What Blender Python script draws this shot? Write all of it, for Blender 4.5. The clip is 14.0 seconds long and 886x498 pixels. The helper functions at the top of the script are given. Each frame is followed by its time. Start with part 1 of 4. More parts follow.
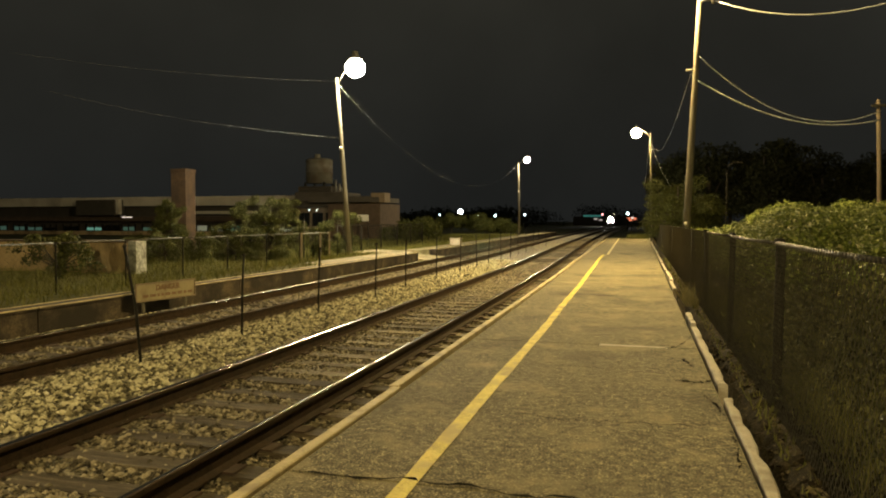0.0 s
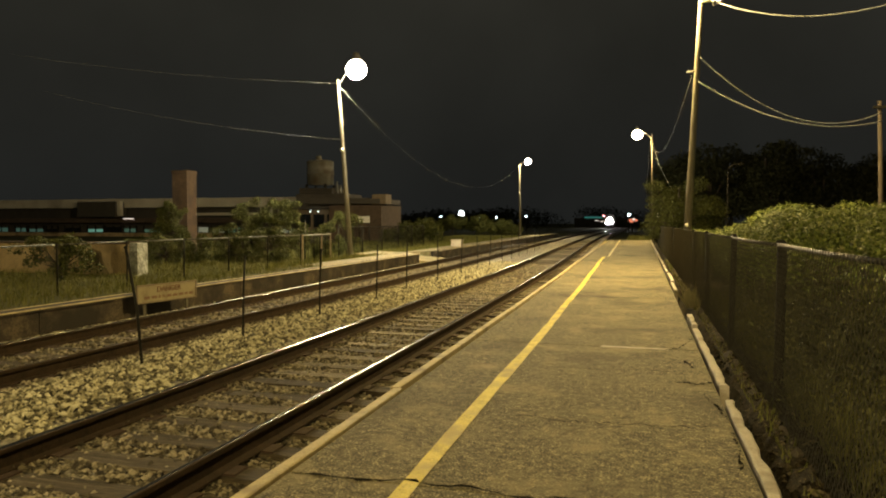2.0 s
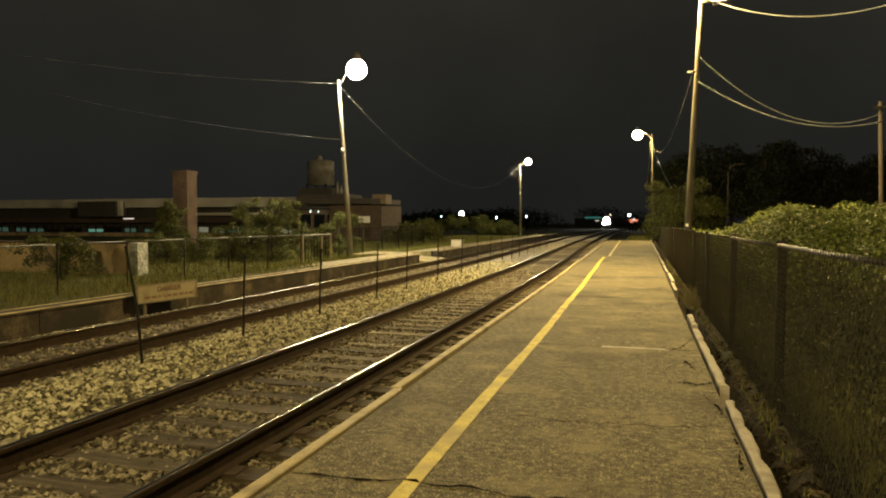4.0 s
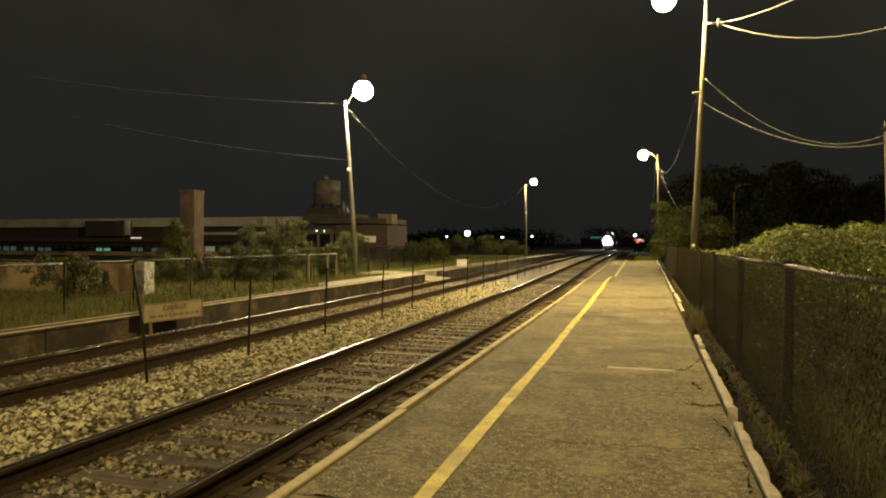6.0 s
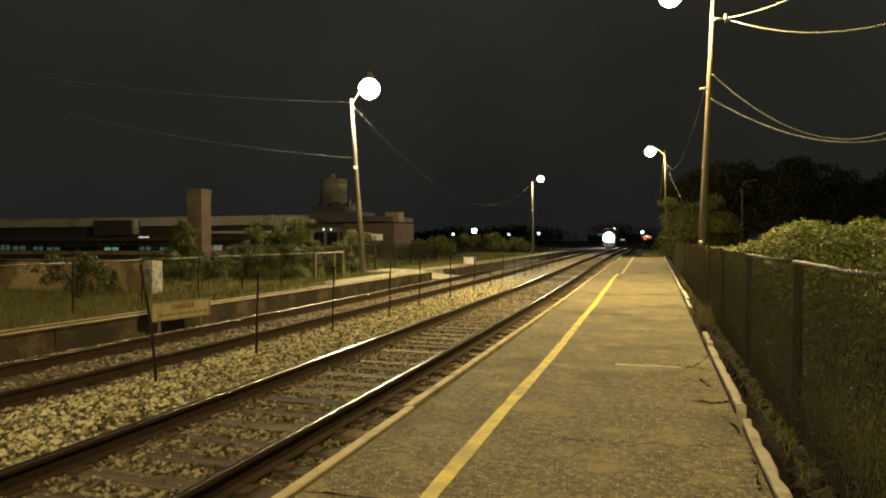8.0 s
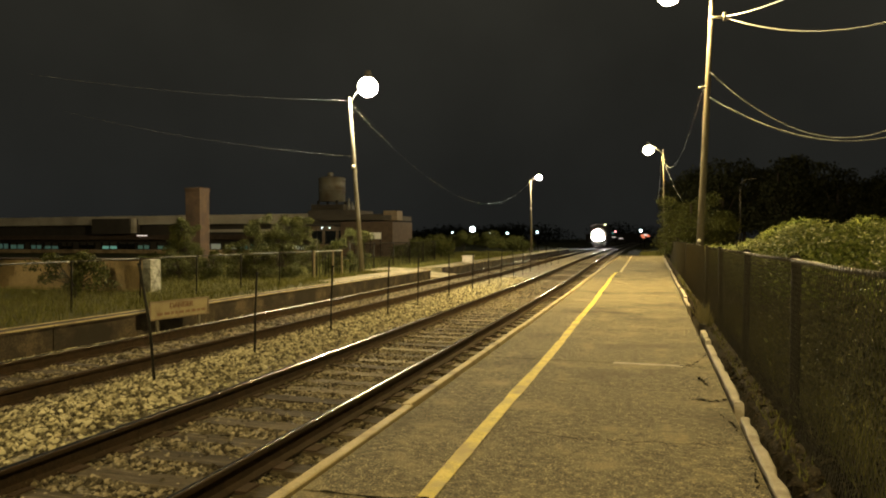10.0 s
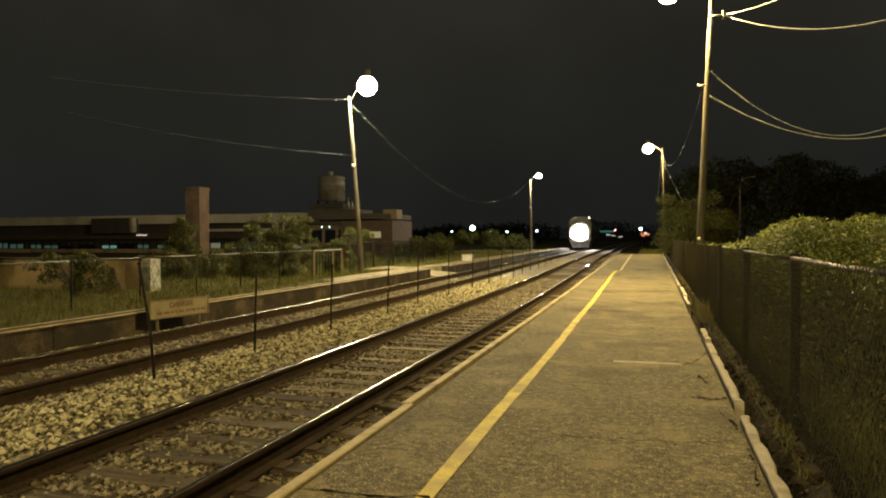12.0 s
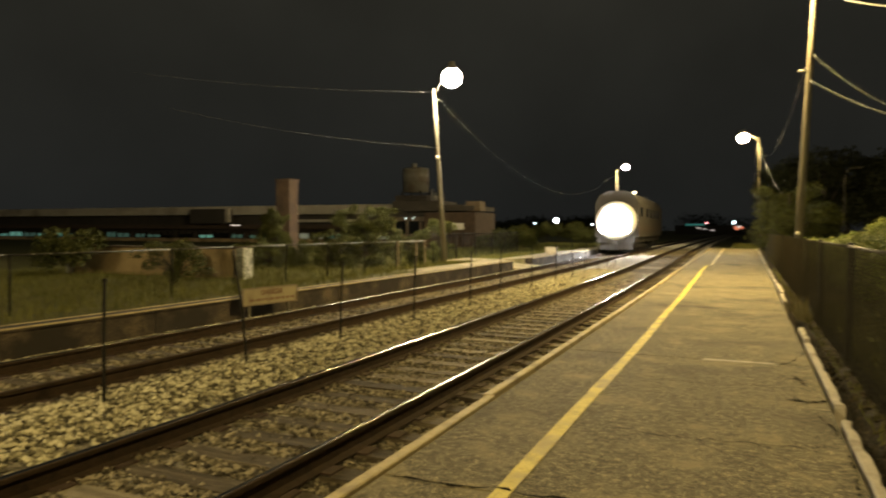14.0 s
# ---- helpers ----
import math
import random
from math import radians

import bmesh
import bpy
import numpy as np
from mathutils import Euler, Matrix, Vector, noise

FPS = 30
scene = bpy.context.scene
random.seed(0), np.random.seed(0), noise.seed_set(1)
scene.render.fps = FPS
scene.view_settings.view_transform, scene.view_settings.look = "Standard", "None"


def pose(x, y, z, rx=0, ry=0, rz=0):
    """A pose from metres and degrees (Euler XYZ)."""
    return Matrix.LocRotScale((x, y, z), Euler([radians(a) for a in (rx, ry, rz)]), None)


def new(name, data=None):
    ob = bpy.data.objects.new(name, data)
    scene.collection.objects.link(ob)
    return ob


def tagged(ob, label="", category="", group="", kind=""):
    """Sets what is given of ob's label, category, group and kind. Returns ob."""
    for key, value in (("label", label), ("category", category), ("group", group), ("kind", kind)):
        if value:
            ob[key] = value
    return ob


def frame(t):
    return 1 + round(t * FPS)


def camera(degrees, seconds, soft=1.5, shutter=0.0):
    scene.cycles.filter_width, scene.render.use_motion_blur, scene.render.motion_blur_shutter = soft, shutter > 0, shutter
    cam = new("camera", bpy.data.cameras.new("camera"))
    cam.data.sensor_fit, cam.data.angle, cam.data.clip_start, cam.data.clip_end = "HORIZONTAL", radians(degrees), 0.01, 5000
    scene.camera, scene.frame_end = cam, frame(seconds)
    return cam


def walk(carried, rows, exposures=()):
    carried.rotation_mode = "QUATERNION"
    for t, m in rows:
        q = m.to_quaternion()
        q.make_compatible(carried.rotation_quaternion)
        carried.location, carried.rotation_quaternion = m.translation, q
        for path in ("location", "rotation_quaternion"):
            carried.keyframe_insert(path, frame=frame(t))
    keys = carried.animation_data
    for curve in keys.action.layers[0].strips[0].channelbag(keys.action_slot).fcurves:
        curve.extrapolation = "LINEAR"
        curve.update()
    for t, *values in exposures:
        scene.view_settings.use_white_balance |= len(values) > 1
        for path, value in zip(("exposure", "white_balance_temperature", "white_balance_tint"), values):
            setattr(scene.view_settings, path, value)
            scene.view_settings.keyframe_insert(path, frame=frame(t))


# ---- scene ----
cam = camera(65.23, 14.0, soft=2.0, shutter=0.7)

# seconds, yaw to the left, pitch, roll; the camera is held at one place
PATH = [
    (0.0, 15.94, -2.27, 0.01), (0.5, 15.96, -2.11, -0.01), (1.0, 16.03, -2.13, 0.02), (1.5, 16.04, -2.13, 0.03),
    (2.0, 16.03, -2.14, 0.0), (2.5, 16.03, -2.13, 0.02), (3.0, 16.03, -2.14, 0.0), (4.2, 16.06, -2.13, 0.05),
    (5.5, 16.18, -2.03, 0.11), (6.0, 16.52, -0.50, 0.13), (6.5, 16.85, -1.22, -0.04), (7.0, 17.07, -0.75, -0.10),
    (7.5, 17.07, -0.65, -0.19), (8.0, 17.08, -0.69, -0.15), (9.2, 17.01, -0.78, -0.18), (10.5, 16.94, -0.88, -0.15),
    (11.0, 17.00, -1.03, -0.12), (11.5, 16.94, -0.97, -0.16), (12.0, 16.94, -0.91, -0.27), (12.5, 16.98, -1.01, -0.02),
    (13.0, 17.18, -1.07, 0.09), (13.5, 19.25, -1.29, -0.02), (14.0, 23.78, -1.58, 0.16)]
EYE = Vector((0.0, 0.0, 1.415))


def camera_pose(yaw, pitch, roll):
    return pose(*EYE, 0, 0, yaw) @ pose(0, 0, 0, 90 + pitch, 0, 0) @ pose(0, 0, 0, 0, 0, roll)


# the picture darkens a little as the headlights come near
walk(cam, [(t, camera_pose(a, b, c)) for t, a, b, c in PATH],
     [(0.0, 0.12), (5.5, 0.14), (8.2, 0.15), (10.5, 0.13), (11.5, 0.06), (13.0, 0.09), (14.0, 0.06)])

# ---- night sky and lamp light ----
world = bpy.data.worlds.new("night_sky")
scene.world = world
world.use_nodes = True
wn, wl = world.node_tree.nodes, world.node_tree.links
bg = wn["Background"]
coord = wn.new("ShaderNodeTexCoord")
sep = wn.new("ShaderNodeSeparateXYZ")
ramp = wn.new("ShaderNodeValToRGB")
wl.new(coord.outputs["Generated"], sep.inputs[0])
wl.new(sep.outputs["Z"], ramp.inputs[0])
cloud = wn.new("ShaderNodeTexNoise")
cloud.inputs["Scale"].default_value, cloud.inputs["Detail"].default_value = 2.2, 5
wl.new(coord.outputs["Generated"], cloud.inputs[0])
tone = wn.new("ShaderNodeMapRange")
tone.inputs["From Min"].default_value, tone.inputs["From Max"].default_value = 0.3, 0.7
tone.inputs["To Min"].default_value, tone.inputs["To Max"].default_value = 0.72, 1.18
wl.new(cloud.outputs[0], tone.inputs[0])
haze = wn.new("ShaderNodeVectorMath")
haze.operation = "SCALE"
wl.new(ramp.outputs[0], haze.inputs[0])
wl.new(tone.outputs[0], haze.inputs["Scale"])
wl.new(haze.outputs[0], bg.inputs[0])
ramp.color_ramp.elements[0].position, ramp.color_ramp.elements[0].color = 0.0, (0.0130, 0.0137, 0.0128, 1)
ramp.color_ramp.elements[1].position, ramp.color_ramp.elements[1].color = 0.45, (0.0240, 0.0225, 0.0163, 1)
bg.inputs[1].default_value = 1.0

WARM = (1.0, 0.70, 0.23)
WHITE = (1.0, 0.785, 0.38)


def lamp_light(x, y, z, power, colour, radius=0.22):
    data = bpy.data.lights.new("lamp_light", "POINT")
    data.energy, data.color, data.shadow_soft_size = power, colour, radius
    ob = new("lamp_light", data)
    ob.location = (x, y, z)
    return ob


# lamps that are seen, and those of the same rows behind the camera
lamp_light(0.36, 20.0, 7.85, 6000, WARM)
lamp_light(-0.42, 52.0, 7.6, 4000, WARM)
lamp_light(-12.75, 30.0, 8.3, 5500, WHITE)
lamp_light(-12.7, 80.0, 8.4, 4500, WHITE)
lamp_light(0.36, -10.0, 7.3, 5300, (1.0, 0.73, 0.28))
lamp_light(-12.9, -16.0, 8.1, 7900, WHITE)


# ---- materials ----
def material(name, stops, scale=4.0, fine=40.0, rough=0.85, bump=0.3, metal=0.0, stain=None, stain_scale=0.7,
             island=0.0, objvar=0.0, stretch=(1, 1, 1), bump_dist=0.01, rough_var=0.1, lo=0.25, hi=0.75, stain_at=0.5, fine_w=0.45, patch=None, patch_scale=1.6):
    """Noise at two scales over a ramp of base colours, with stains, relief and uneven gloss."""
    m = bpy.data.materials.new(name)
    m.use_nodes = True
    n, l = m.node_tree.nodes, m.node_tree.links
    b = n["Principled BSDF"]
    geo = n.new("ShaderNodeNewGeometry")
    mp = n.new("ShaderNodeMapping")
    mp.inputs["Scale"].default_value = stretch
    l.new(geo.outputs["Position"], mp.inputs[0])
    a = n.new("ShaderNodeTexNoise")
    a.inputs["Scale"].default_value, a.inputs["Detail"].default_value, a.inputs["Roughness"].default_value = scale, 6, 0.65
    c = n.new("ShaderNodeTexNoise")
    c.inputs["Scale"].default_value, c.inputs["Detail"].default_value = fine, 3
    l.new(mp.outputs[0], a.inputs[0])
    l.new(mp.outputs[0], c.inputs[0])
    mix = n.new("ShaderNodeMath")
    mix.operation = "MULTIPLY_ADD"
    l.new(c.outputs[0], mix.inputs[0])
    mix.inputs[1].default_value = fine_w
    sub = n.new("ShaderNodeMath")
    sub.operation = "MULTIPLY_ADD"
    l.new(a.outputs[0], sub.inputs[0])
    sub.inputs[1].default_value, sub.inputs[2].default_value = 0.75, 0.125 - fine_w / 2
    l.new(sub.outputs[0], mix.inputs[2])
    fac = mix.outputs[0]
    if island or objvar:
        add = n.new("ShaderNodeMath")
        add.operation = "MULTIPLY_ADD"
        if island:
            l.new(geo.outputs["Random Per Island"], add.inputs[0])
            add.inputs[1].default_value = island
        else:
            oi = n.new("ShaderNodeObjectInfo")
            l.new(oi.outputs["Random"], add.inputs[0])
            add.inputs[1].default_value = objvar
        off = n.new("ShaderNodeMath")
        off.operation = "SUBTRACT"
        l.new(fac, off.inputs[0])
        off.inputs[1].default_value = (island or objvar) / 2
        l.new(off.outputs[0], add.inputs[2])
        fac = add.outputs[0]
    r = n.new("ShaderNodeValToRGB")
    els = r.color_ramp.elements
    for i, col in enumerate(stops):
        p = lo + (hi - lo) * i / max(1, len(stops) - 1)
        e = els[i] if i < 2 else els.new(p)
        e.position = p
        e.color = (*col, 1)
    l.new(fac, r.inputs[0])
    out = r.outputs[0]
    if stain:
        s = n.new("ShaderNodeTexNoise")
        s.inputs["Scale"].default_value, s.inputs["Detail"].default_value = stain_scale, 5
        l.new(geo.outputs["Position"], s.inputs[0])
        sr = n.new("ShaderNodeValToRGB")
        sr.color_ramp.elements[0].position, sr.color_ramp.elements[1].position = stain_at, stain_at + 0.16
        l.new(s.outputs[0], sr.inputs[0])
        mx = n.new("ShaderNodeMixRGB")
        mx.inputs[2].default_value = (*stain, 1)
        l.new(sr.outputs[0], mx.inputs[0])
        l.new(out, mx.inputs[1])
        out = mx.outputs[0]
    if patch:
        s2 = n.new("ShaderNodeTexNoise")
        s2.inputs["Scale"].default_value, s2.inputs["Detail"].default_value, s2.inputs["Roughness"].default_value = patch_scale, 8, 0.72
        off = n.new("ShaderNodeVectorMath")
        off.inputs[1].default_value = (31.7, 12.9, 4.1)
        l.new(geo.outputs["Position"], off.inputs[0])
        l.new(off.outputs[0], s2.inputs[0])
        pr = n.new("ShaderNodeValToRGB")
        pr.color_ramp.elements[0].position, pr.color_ramp.elements[1].position = 0.5, 0.72
        l.new(s2.outputs[0], pr.inputs[0])
        mp2 = n.new("ShaderNodeMixRGB")
        mp2.inputs[2].default_value = (*patch, 1)
        l.new(pr.outputs[0], mp2.inputs[0])
        l.new(out, mp2.inputs[1])
        out = mp2.outputs[0]
    l.new(out, b.inputs["Base Color"])
    b.inputs["Metallic"].default_value = metal
    rv = n.new("ShaderNodeMath")
    rv.operation = "MULTIPLY_ADD"
    l.new(a.outputs[0], rv.inputs[0])
    rv.inputs[1].default_value, rv.inputs[2].default_value = 2 * rough_var, rough - rough_var
    l.new(rv.outputs[0], b.inputs["Roughness"])
    if bump:
        bp = n.new("ShaderNodeBump")
        bp.inputs["Strength"].default_value, bp.inputs["Distance"].default_value = bump, bump_dist
        l.new(mix.outputs[0], bp.inputs["Height"])
        l.new(bp.outputs[0], b.inputs["Normal"])
    return m


def glow(name, colour, strength):
    m = bpy.data.materials.new(name)
    m.use_nodes = True
    b = m.node_tree.nodes["Principled BSDF"]
    b.inputs["Base Color"].default_value = (*colour, 1)
    b.inputs["Emission Color"].default_value = (*colour, 1)
    b.inputs["Emission Strength"].default_value = strength
    return m


M = {
    "asphalt": material("platform_asphalt", [(0.028, 0.023, 0.013), (0.106, 0.092, 0.055), (0.172, 0.15, 0.088), (0.44, 0.38, 0.22)], 17, 70, 0.9, 0.55,
                        stain=(0.062, 0.054, 0.034), stain_scale=0.5, bump_dist=0.006, lo=0.33, hi=0.69, stain_at=0.52, fine_w=1.0,
                        patch=(0.29, 0.248, 0.142), patch_scale=1.9),
    "soil": material("dark_verge_soil", [(0.008, 0.006, 0.003), (0.022, 0.017, 0.009), (0.055, 0.043, 0.024)], 5, 40, 0.95, 1.0, lo=0.34, hi=0.68, bump_dist=0.02),
    "clod": material("crumbled_clods", [(0.008, 0.006, 0.004), (0.03, 0.024, 0.014), (0.12, 0.1, 0.06)], 8, 40, 0.95, 0.4, island=0.8, lo=0.3, hi=0.8),
    "concrete": material("pale_concrete", [(0.22, 0.20, 0.16), (0.42, 0.38, 0.31), (0.55, 0.51, 0.43)], 5, 60, 0.85, 0.4,
                         stain=(0.2, 0.17, 0.12), stain_scale=2.2),
    # near-black base tone with darker stains scattered over it
    "wall_concrete": material("near_black_concrete", [(0.012, 0.009, 0.006), (0.045, 0.034, 0.022), (0.11, 0.085, 0.058)], 2.5, 30, 0.9, 0.5,
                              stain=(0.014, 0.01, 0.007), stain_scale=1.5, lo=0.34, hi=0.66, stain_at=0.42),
    "yellow": material("yellow_line_paint", [(0.42, 0.33, 0.03), (0.66, 0.55, 0.06), (0.74, 0.63, 0.11)], 6, 70, 0.7, 0.3,
                       stain=(0.40, 0.32, 0.07), stain_scale=3.0, lo=0.36, hi=0.64),
    "old_yellow": material("worn_line_paint", [(0.2, 0.17, 0.10), (0.5, 0.42, 0.22), (0.6, 0.5, 0.28)], 6, 60, 0.75, 0.3),
    "edge": material("edge_paint", [(0.28, 0.23, 0.12), (0.48, 0.40, 0.21), (0.58, 0.49, 0.28)], 6, 60, 0.75, 0.4,
                     stain=(0.25, 0.20, 0.12), stain_scale=2.5),
    "ballast": material("ballast_bed", [(0.05, 0.045, 0.035), (0.20, 0.18, 0.14), (0.46, 0.42, 0.32)], 14, 26, 0.95, 1.0, bump_dist=0.05, lo=0.36, hi=0.64),
    "stone": material("ballast_stone", [(0.07, 0.062, 0.04), (0.325, 0.298, 0.188), (0.62, 0.58, 0.40)], 6, 40, 0.9, 0.3, island=0.75),
    "oily_stone": material("oily_stone", [(0.05, 0.042, 0.028), (0.15, 0.13, 0.085), (0.36, 0.32, 0.23)], 6, 40, 0.85, 0.3, island=0.7),
    "tie": material("weathered_tie", [(0.04, 0.032, 0.022), (0.11, 0.09, 0.062), (0.26, 0.23, 0.165)], 3, 30, 0.92, 0.9, lo=0.34, hi=0.66,
                    stretch=(0.35, 5, 5), objvar=0.3, bump_dist=0.012),
    "rail_side": material("rusty_rail_web", [(0.014, 0.01, 0.007), (0.036, 0.024, 0.015), (0.062, 0.04, 0.024)], 8, 60, 0.85, 0.5),
    "rail_head": material("polished_rail_head", [(0.32, 0.30, 0.27), (0.44, 0.42, 0.39), (0.52, 0.5, 0.47)], 3, 50, 0.205, 0.05, metal=1.0,
                          stretch=(1, 0.05, 1), rough_var=0.06),
    "dull_head": material("worn_rail_head", [(0.16, 0.14, 0.115), (0.27, 0.25, 0.22), (0.42, 0.4, 0.37)], 3, 50, 0.25, 0.05, metal=1.0,
                          stretch=(1, 0.05, 1), rough_var=0.08),
    "chimney_brick": material("dark_red_brick", [(0.022, 0.014, 0.01), (0.055, 0.034, 0.021), (0.095, 0.06, 0.036)], 3, 22, 0.92, 0.6, stain=(0.03, 0.02, 0.014), stain_scale=1.2),
    "plate": material("rusted_tie_plate", [(0.03, 0.018, 0.012), (0.07, 0.04, 0.025)], 12, 60, 0.85, 0.4),
    "grass_ground": material("weedy_ground", [(0.038, 0.042, 0.016), (0.074, 0.074, 0.028), (0.12, 0.11, 0.05)], 1.2, 18, 0.95, 0.8, bump_dist=0.05),
    "dirt": material("sandy_platform_top", [(0.10, 0.085, 0.052), (0.22, 0.185, 0.11), (0.34, 0.29, 0.175)], 1.5, 30, 0.95, 0.8,
                     stain=(0.10, 0.095, 0.045), stain_scale=0.9, stain_at=0.48),
    "grass": material("grass_blades", [(0.06, 0.066, 0.017), (0.105, 0.11, 0.028), (0.16, 0.155, 0.052)], 0.8, 10, 0.8, 0, island=0.5),
    "dry_grass": material("dry_weed_stalks", [(0.12, 0.11, 0.05), (0.24, 0.21, 0.1)], 2, 12, 0.8, 0, island=0.4),
    "leaf": material("hedge_leaves", [(0.062, 0.084, 0.015), (0.118, 0.148, 0.029), (0.2, 0.228, 0.058)], 2.2, 12, 0.6, 0, island=0.7),
    "leaf_dark": material("tree_leaves", [(0.031, 0.037, 0.011), (0.057, 0.065, 0.018), (0.092, 0.098, 0.03)], 0.8, 10, 0.65, 0, island=0.5),
    "trunk": material("dark_bark", [(0.018, 0.014, 0.01), (0.045, 0.036, 0.026)], 8, 40, 0.95, 0.8, stretch=(4, 4, 1)),
    "bark": material("bark", [(0.05, 0.04, 0.03), (0.1, 0.08, 0.06)], 8, 40, 0.95, 0.8, stretch=(4, 4, 1)),
    "pole": material("weathered_pole_wood", [(0.045, 0.039, 0.029), (0.105, 0.095, 0.073), (0.19, 0.176, 0.142)], 5, 40, 0.9, 0.6, stretch=(5, 5, 0.4)),
    "steel": material("galvanised_steel", [(0.2, 0.2, 0.19), (0.35, 0.34, 0.32)], 8, 50, 0.5, 0.2, metal=0.8),
    "dark_steel": material("dark_fence_steel", [(0.01, 0.01, 0.009), (0.026, 0.024, 0.02)], 8, 50, 0.8, 0.3),
    # pale flecks in the colour paint glints of light along the top rail
    "fence_rail": material("glint_flecked_rail", [(0.012, 0.011, 0.01), (0.04, 0.038, 0.034), (0.5, 0.48, 0.43)], 9, 34, 0.6, 0.2, metal=0.2, lo=0.46, hi=0.72, fine_w=0.8),
    "mesh": material("dark_chain_link", [(0.042, 0.04, 0.031), (0.11, 0.103, 0.08)], 8, 50, 0.6, 0, metal=0.3),
    "cable": material("cable_sheath", [(0.3, 0.32, 0.34), (0.6, 0.63, 0.66)], 8, 40, 0.45, 0.1),
    "brick": material("brown_brick", [(0.04, 0.028, 0.021), (0.08, 0.056, 0.04), (0.13, 0.094, 0.068)], 2, 14, 0.9, 0.5),
    "brick_pale": material("buff_brick", [(0.13, 0.1, 0.07), (0.24, 0.19, 0.13)], 2, 14, 0.9, 0.5),
    "fascia": material("pale_roof_fascia", [(0.5, 0.46, 0.38), (0.72, 0.68, 0.58)], 0.6, 6, 0.8, 0.3, stain=(0.36, 0.32, 0.26), stain_scale=0.3),
    "dark_wall": material("sooty_factory_wall", [(0.04, 0.036, 0.031), (0.085, 0.075, 0.064)], 0.8, 8, 0.9, 0.3),
    "tan": material("tan_painted_wall", [(0.34, 0.25, 0.135), (0.48, 0.36, 0.2), (0.55, 0.42, 0.25)], 0.8, 12, 0.9, 0.3, stain=(0.2, 0.15, 0.08)),
    "blotched": material("blotched_white_paint", [(0.09, 0.09, 0.075), (0.28, 0.29, 0.26), (0.45, 0.46, 0.43)], 5, 30, 0.8, 0.3, lo=0.38, hi=0.62),
    "tank": material("tank_sheet_metal", [(0.09, 0.087, 0.072), (0.165, 0.158, 0.132)], 1.2, 14, 0.55, 0.3, stain=(0.085, 0.068, 0.05), stain_scale=0.8),
    "sign": material("faded_sign_board", [(0.23, 0.2, 0.125), (0.32, 0.28, 0.175)], 4, 40, 0.7, 0.1, stain=(0.19, 0.15, 0.095), stain_scale=3),
    "sign_text": material("faded_sign_letters", [(0.13, 0.07, 0.04), (0.19, 0.115, 0.07)], 10, 50, 0.7, 0),
    "white": material("white_paint", [(0.6, 0.58, 0.52), (0.78, 0.76, 0.7)], 4, 30, 0.6, 0.1),
    "silver": material("train_body_grey", [(0.022, 0.02, 0.018), (0.045, 0.04, 0.036)], 1.5, 30, 0.7, 0.1),
    "train_dark": material("underframe_black", [(0.012, 0.012, 0.012), (0.03, 0.028, 0.026)], 3, 30, 0.7, 0.2),
    "train_red": material("train_stripe", [(0.03, 0.022, 0.018), (0.05, 0.034, 0.028)], 3, 30, 0.7, 0.1),
    # pale colour stands for headlight glare over dark windscreen glass
    "tone": material("glare_pale_windscreen", [(0.5, 0.5, 0.48), (0.62, 0.62, 0.6)], 2, 20, 0.25, 0.05),
    "train_glass": material("windscreen_glass", [(0.01, 0.012, 0.014), (0.02, 0.022, 0.024)], 1, 5, 0.06, 0, rough_var=0.02),
    "headlight": glow("headlight_lens", (1.0, 0.98, 0.95), 700.0),
    "marker": glow("marker_lens", (1.0, 0.85, 0.45), 8.0),
    "lamp_warm": glow("sodium_lamp_lens", (1.0, 0.80, 0.42), 220.0),
    "lamp_white": glow("mercury_lamp_lens", (1.0, 0.92, 0.72), 260.0),
    "far_white": glow("far_lamp_lens", (0.85, 0.93, 1.0), 14.0),
    "wall_lamp": glow("wall_lamp_lens", (0.8, 0.95, 0.9), 2.0),
    "far_teal": glow("far_teal_light", (0.15, 0.75, 0.65), 0.13),
    "far_teal_lamp": glow("far_bluish_lens", (0.75, 0.95, 1.0), 6.0),
    "leaf_under": material("undergrowth_leaves", [(0.04, 0.044, 0.013), (0.08, 0.084, 0.026), (0.12, 0.12, 0.04)], 1.0, 12, 0.8, 0, island=0.5),
    # near-black leaf colour holds the darkness of unlit woods
    "leaf_night": material("night_darkened_leaves", [(0.014, 0.016, 0.009), (0.032, 0.035, 0.02)], 0.5, 6, 0.8, 0, island=0.4),
    "tar": material("crack_tar", [(0.008, 0.007, 0.005), (0.02, 0.018, 0.012)], 10, 60, 0.9, 0.2),
    "far_red": glow("far_red_light", (1.0, 0.25, 0.12), 0.8),
    "signal_red": glow("signal_red_lens", (1.0, 0.3, 0.3), 6.0),
    "teal_window": glow("lit_window", (0.25, 0.62, 0.50), 0.26),
    "dim_window": glow("dim_lit_window", (0.2, 0.42, 0.36), 0.09),
    "pale_window": glow("pale_lit_window", (0.62, 0.68, 0.55), 0.12),
    "lit_panel": glow("lit_sign_face", (1.0, 0.85, 0.75), 0.7),
}


for key, level in (("tar", 0.0), ("rail_side", 0.12), ("clod", 0.1), ("dark_steel", 0.08), ("mesh", 0.2), ("soil", 0.1), ("leaf", 0.25), ("leaf_dark", 0.15), ("leaf_night", 0.0), ("grass", 0.15), ("asphalt", 0.3),
                   ("grass_ground", 0.1), ("stone", 0.25), ("oily_stone", 0.25), ("ballast", 0.2), ("tie", 0.25)):
    M[key].node_tree.nodes["Principled BSDF"].inputs["Specular IOR Level"].default_value = level


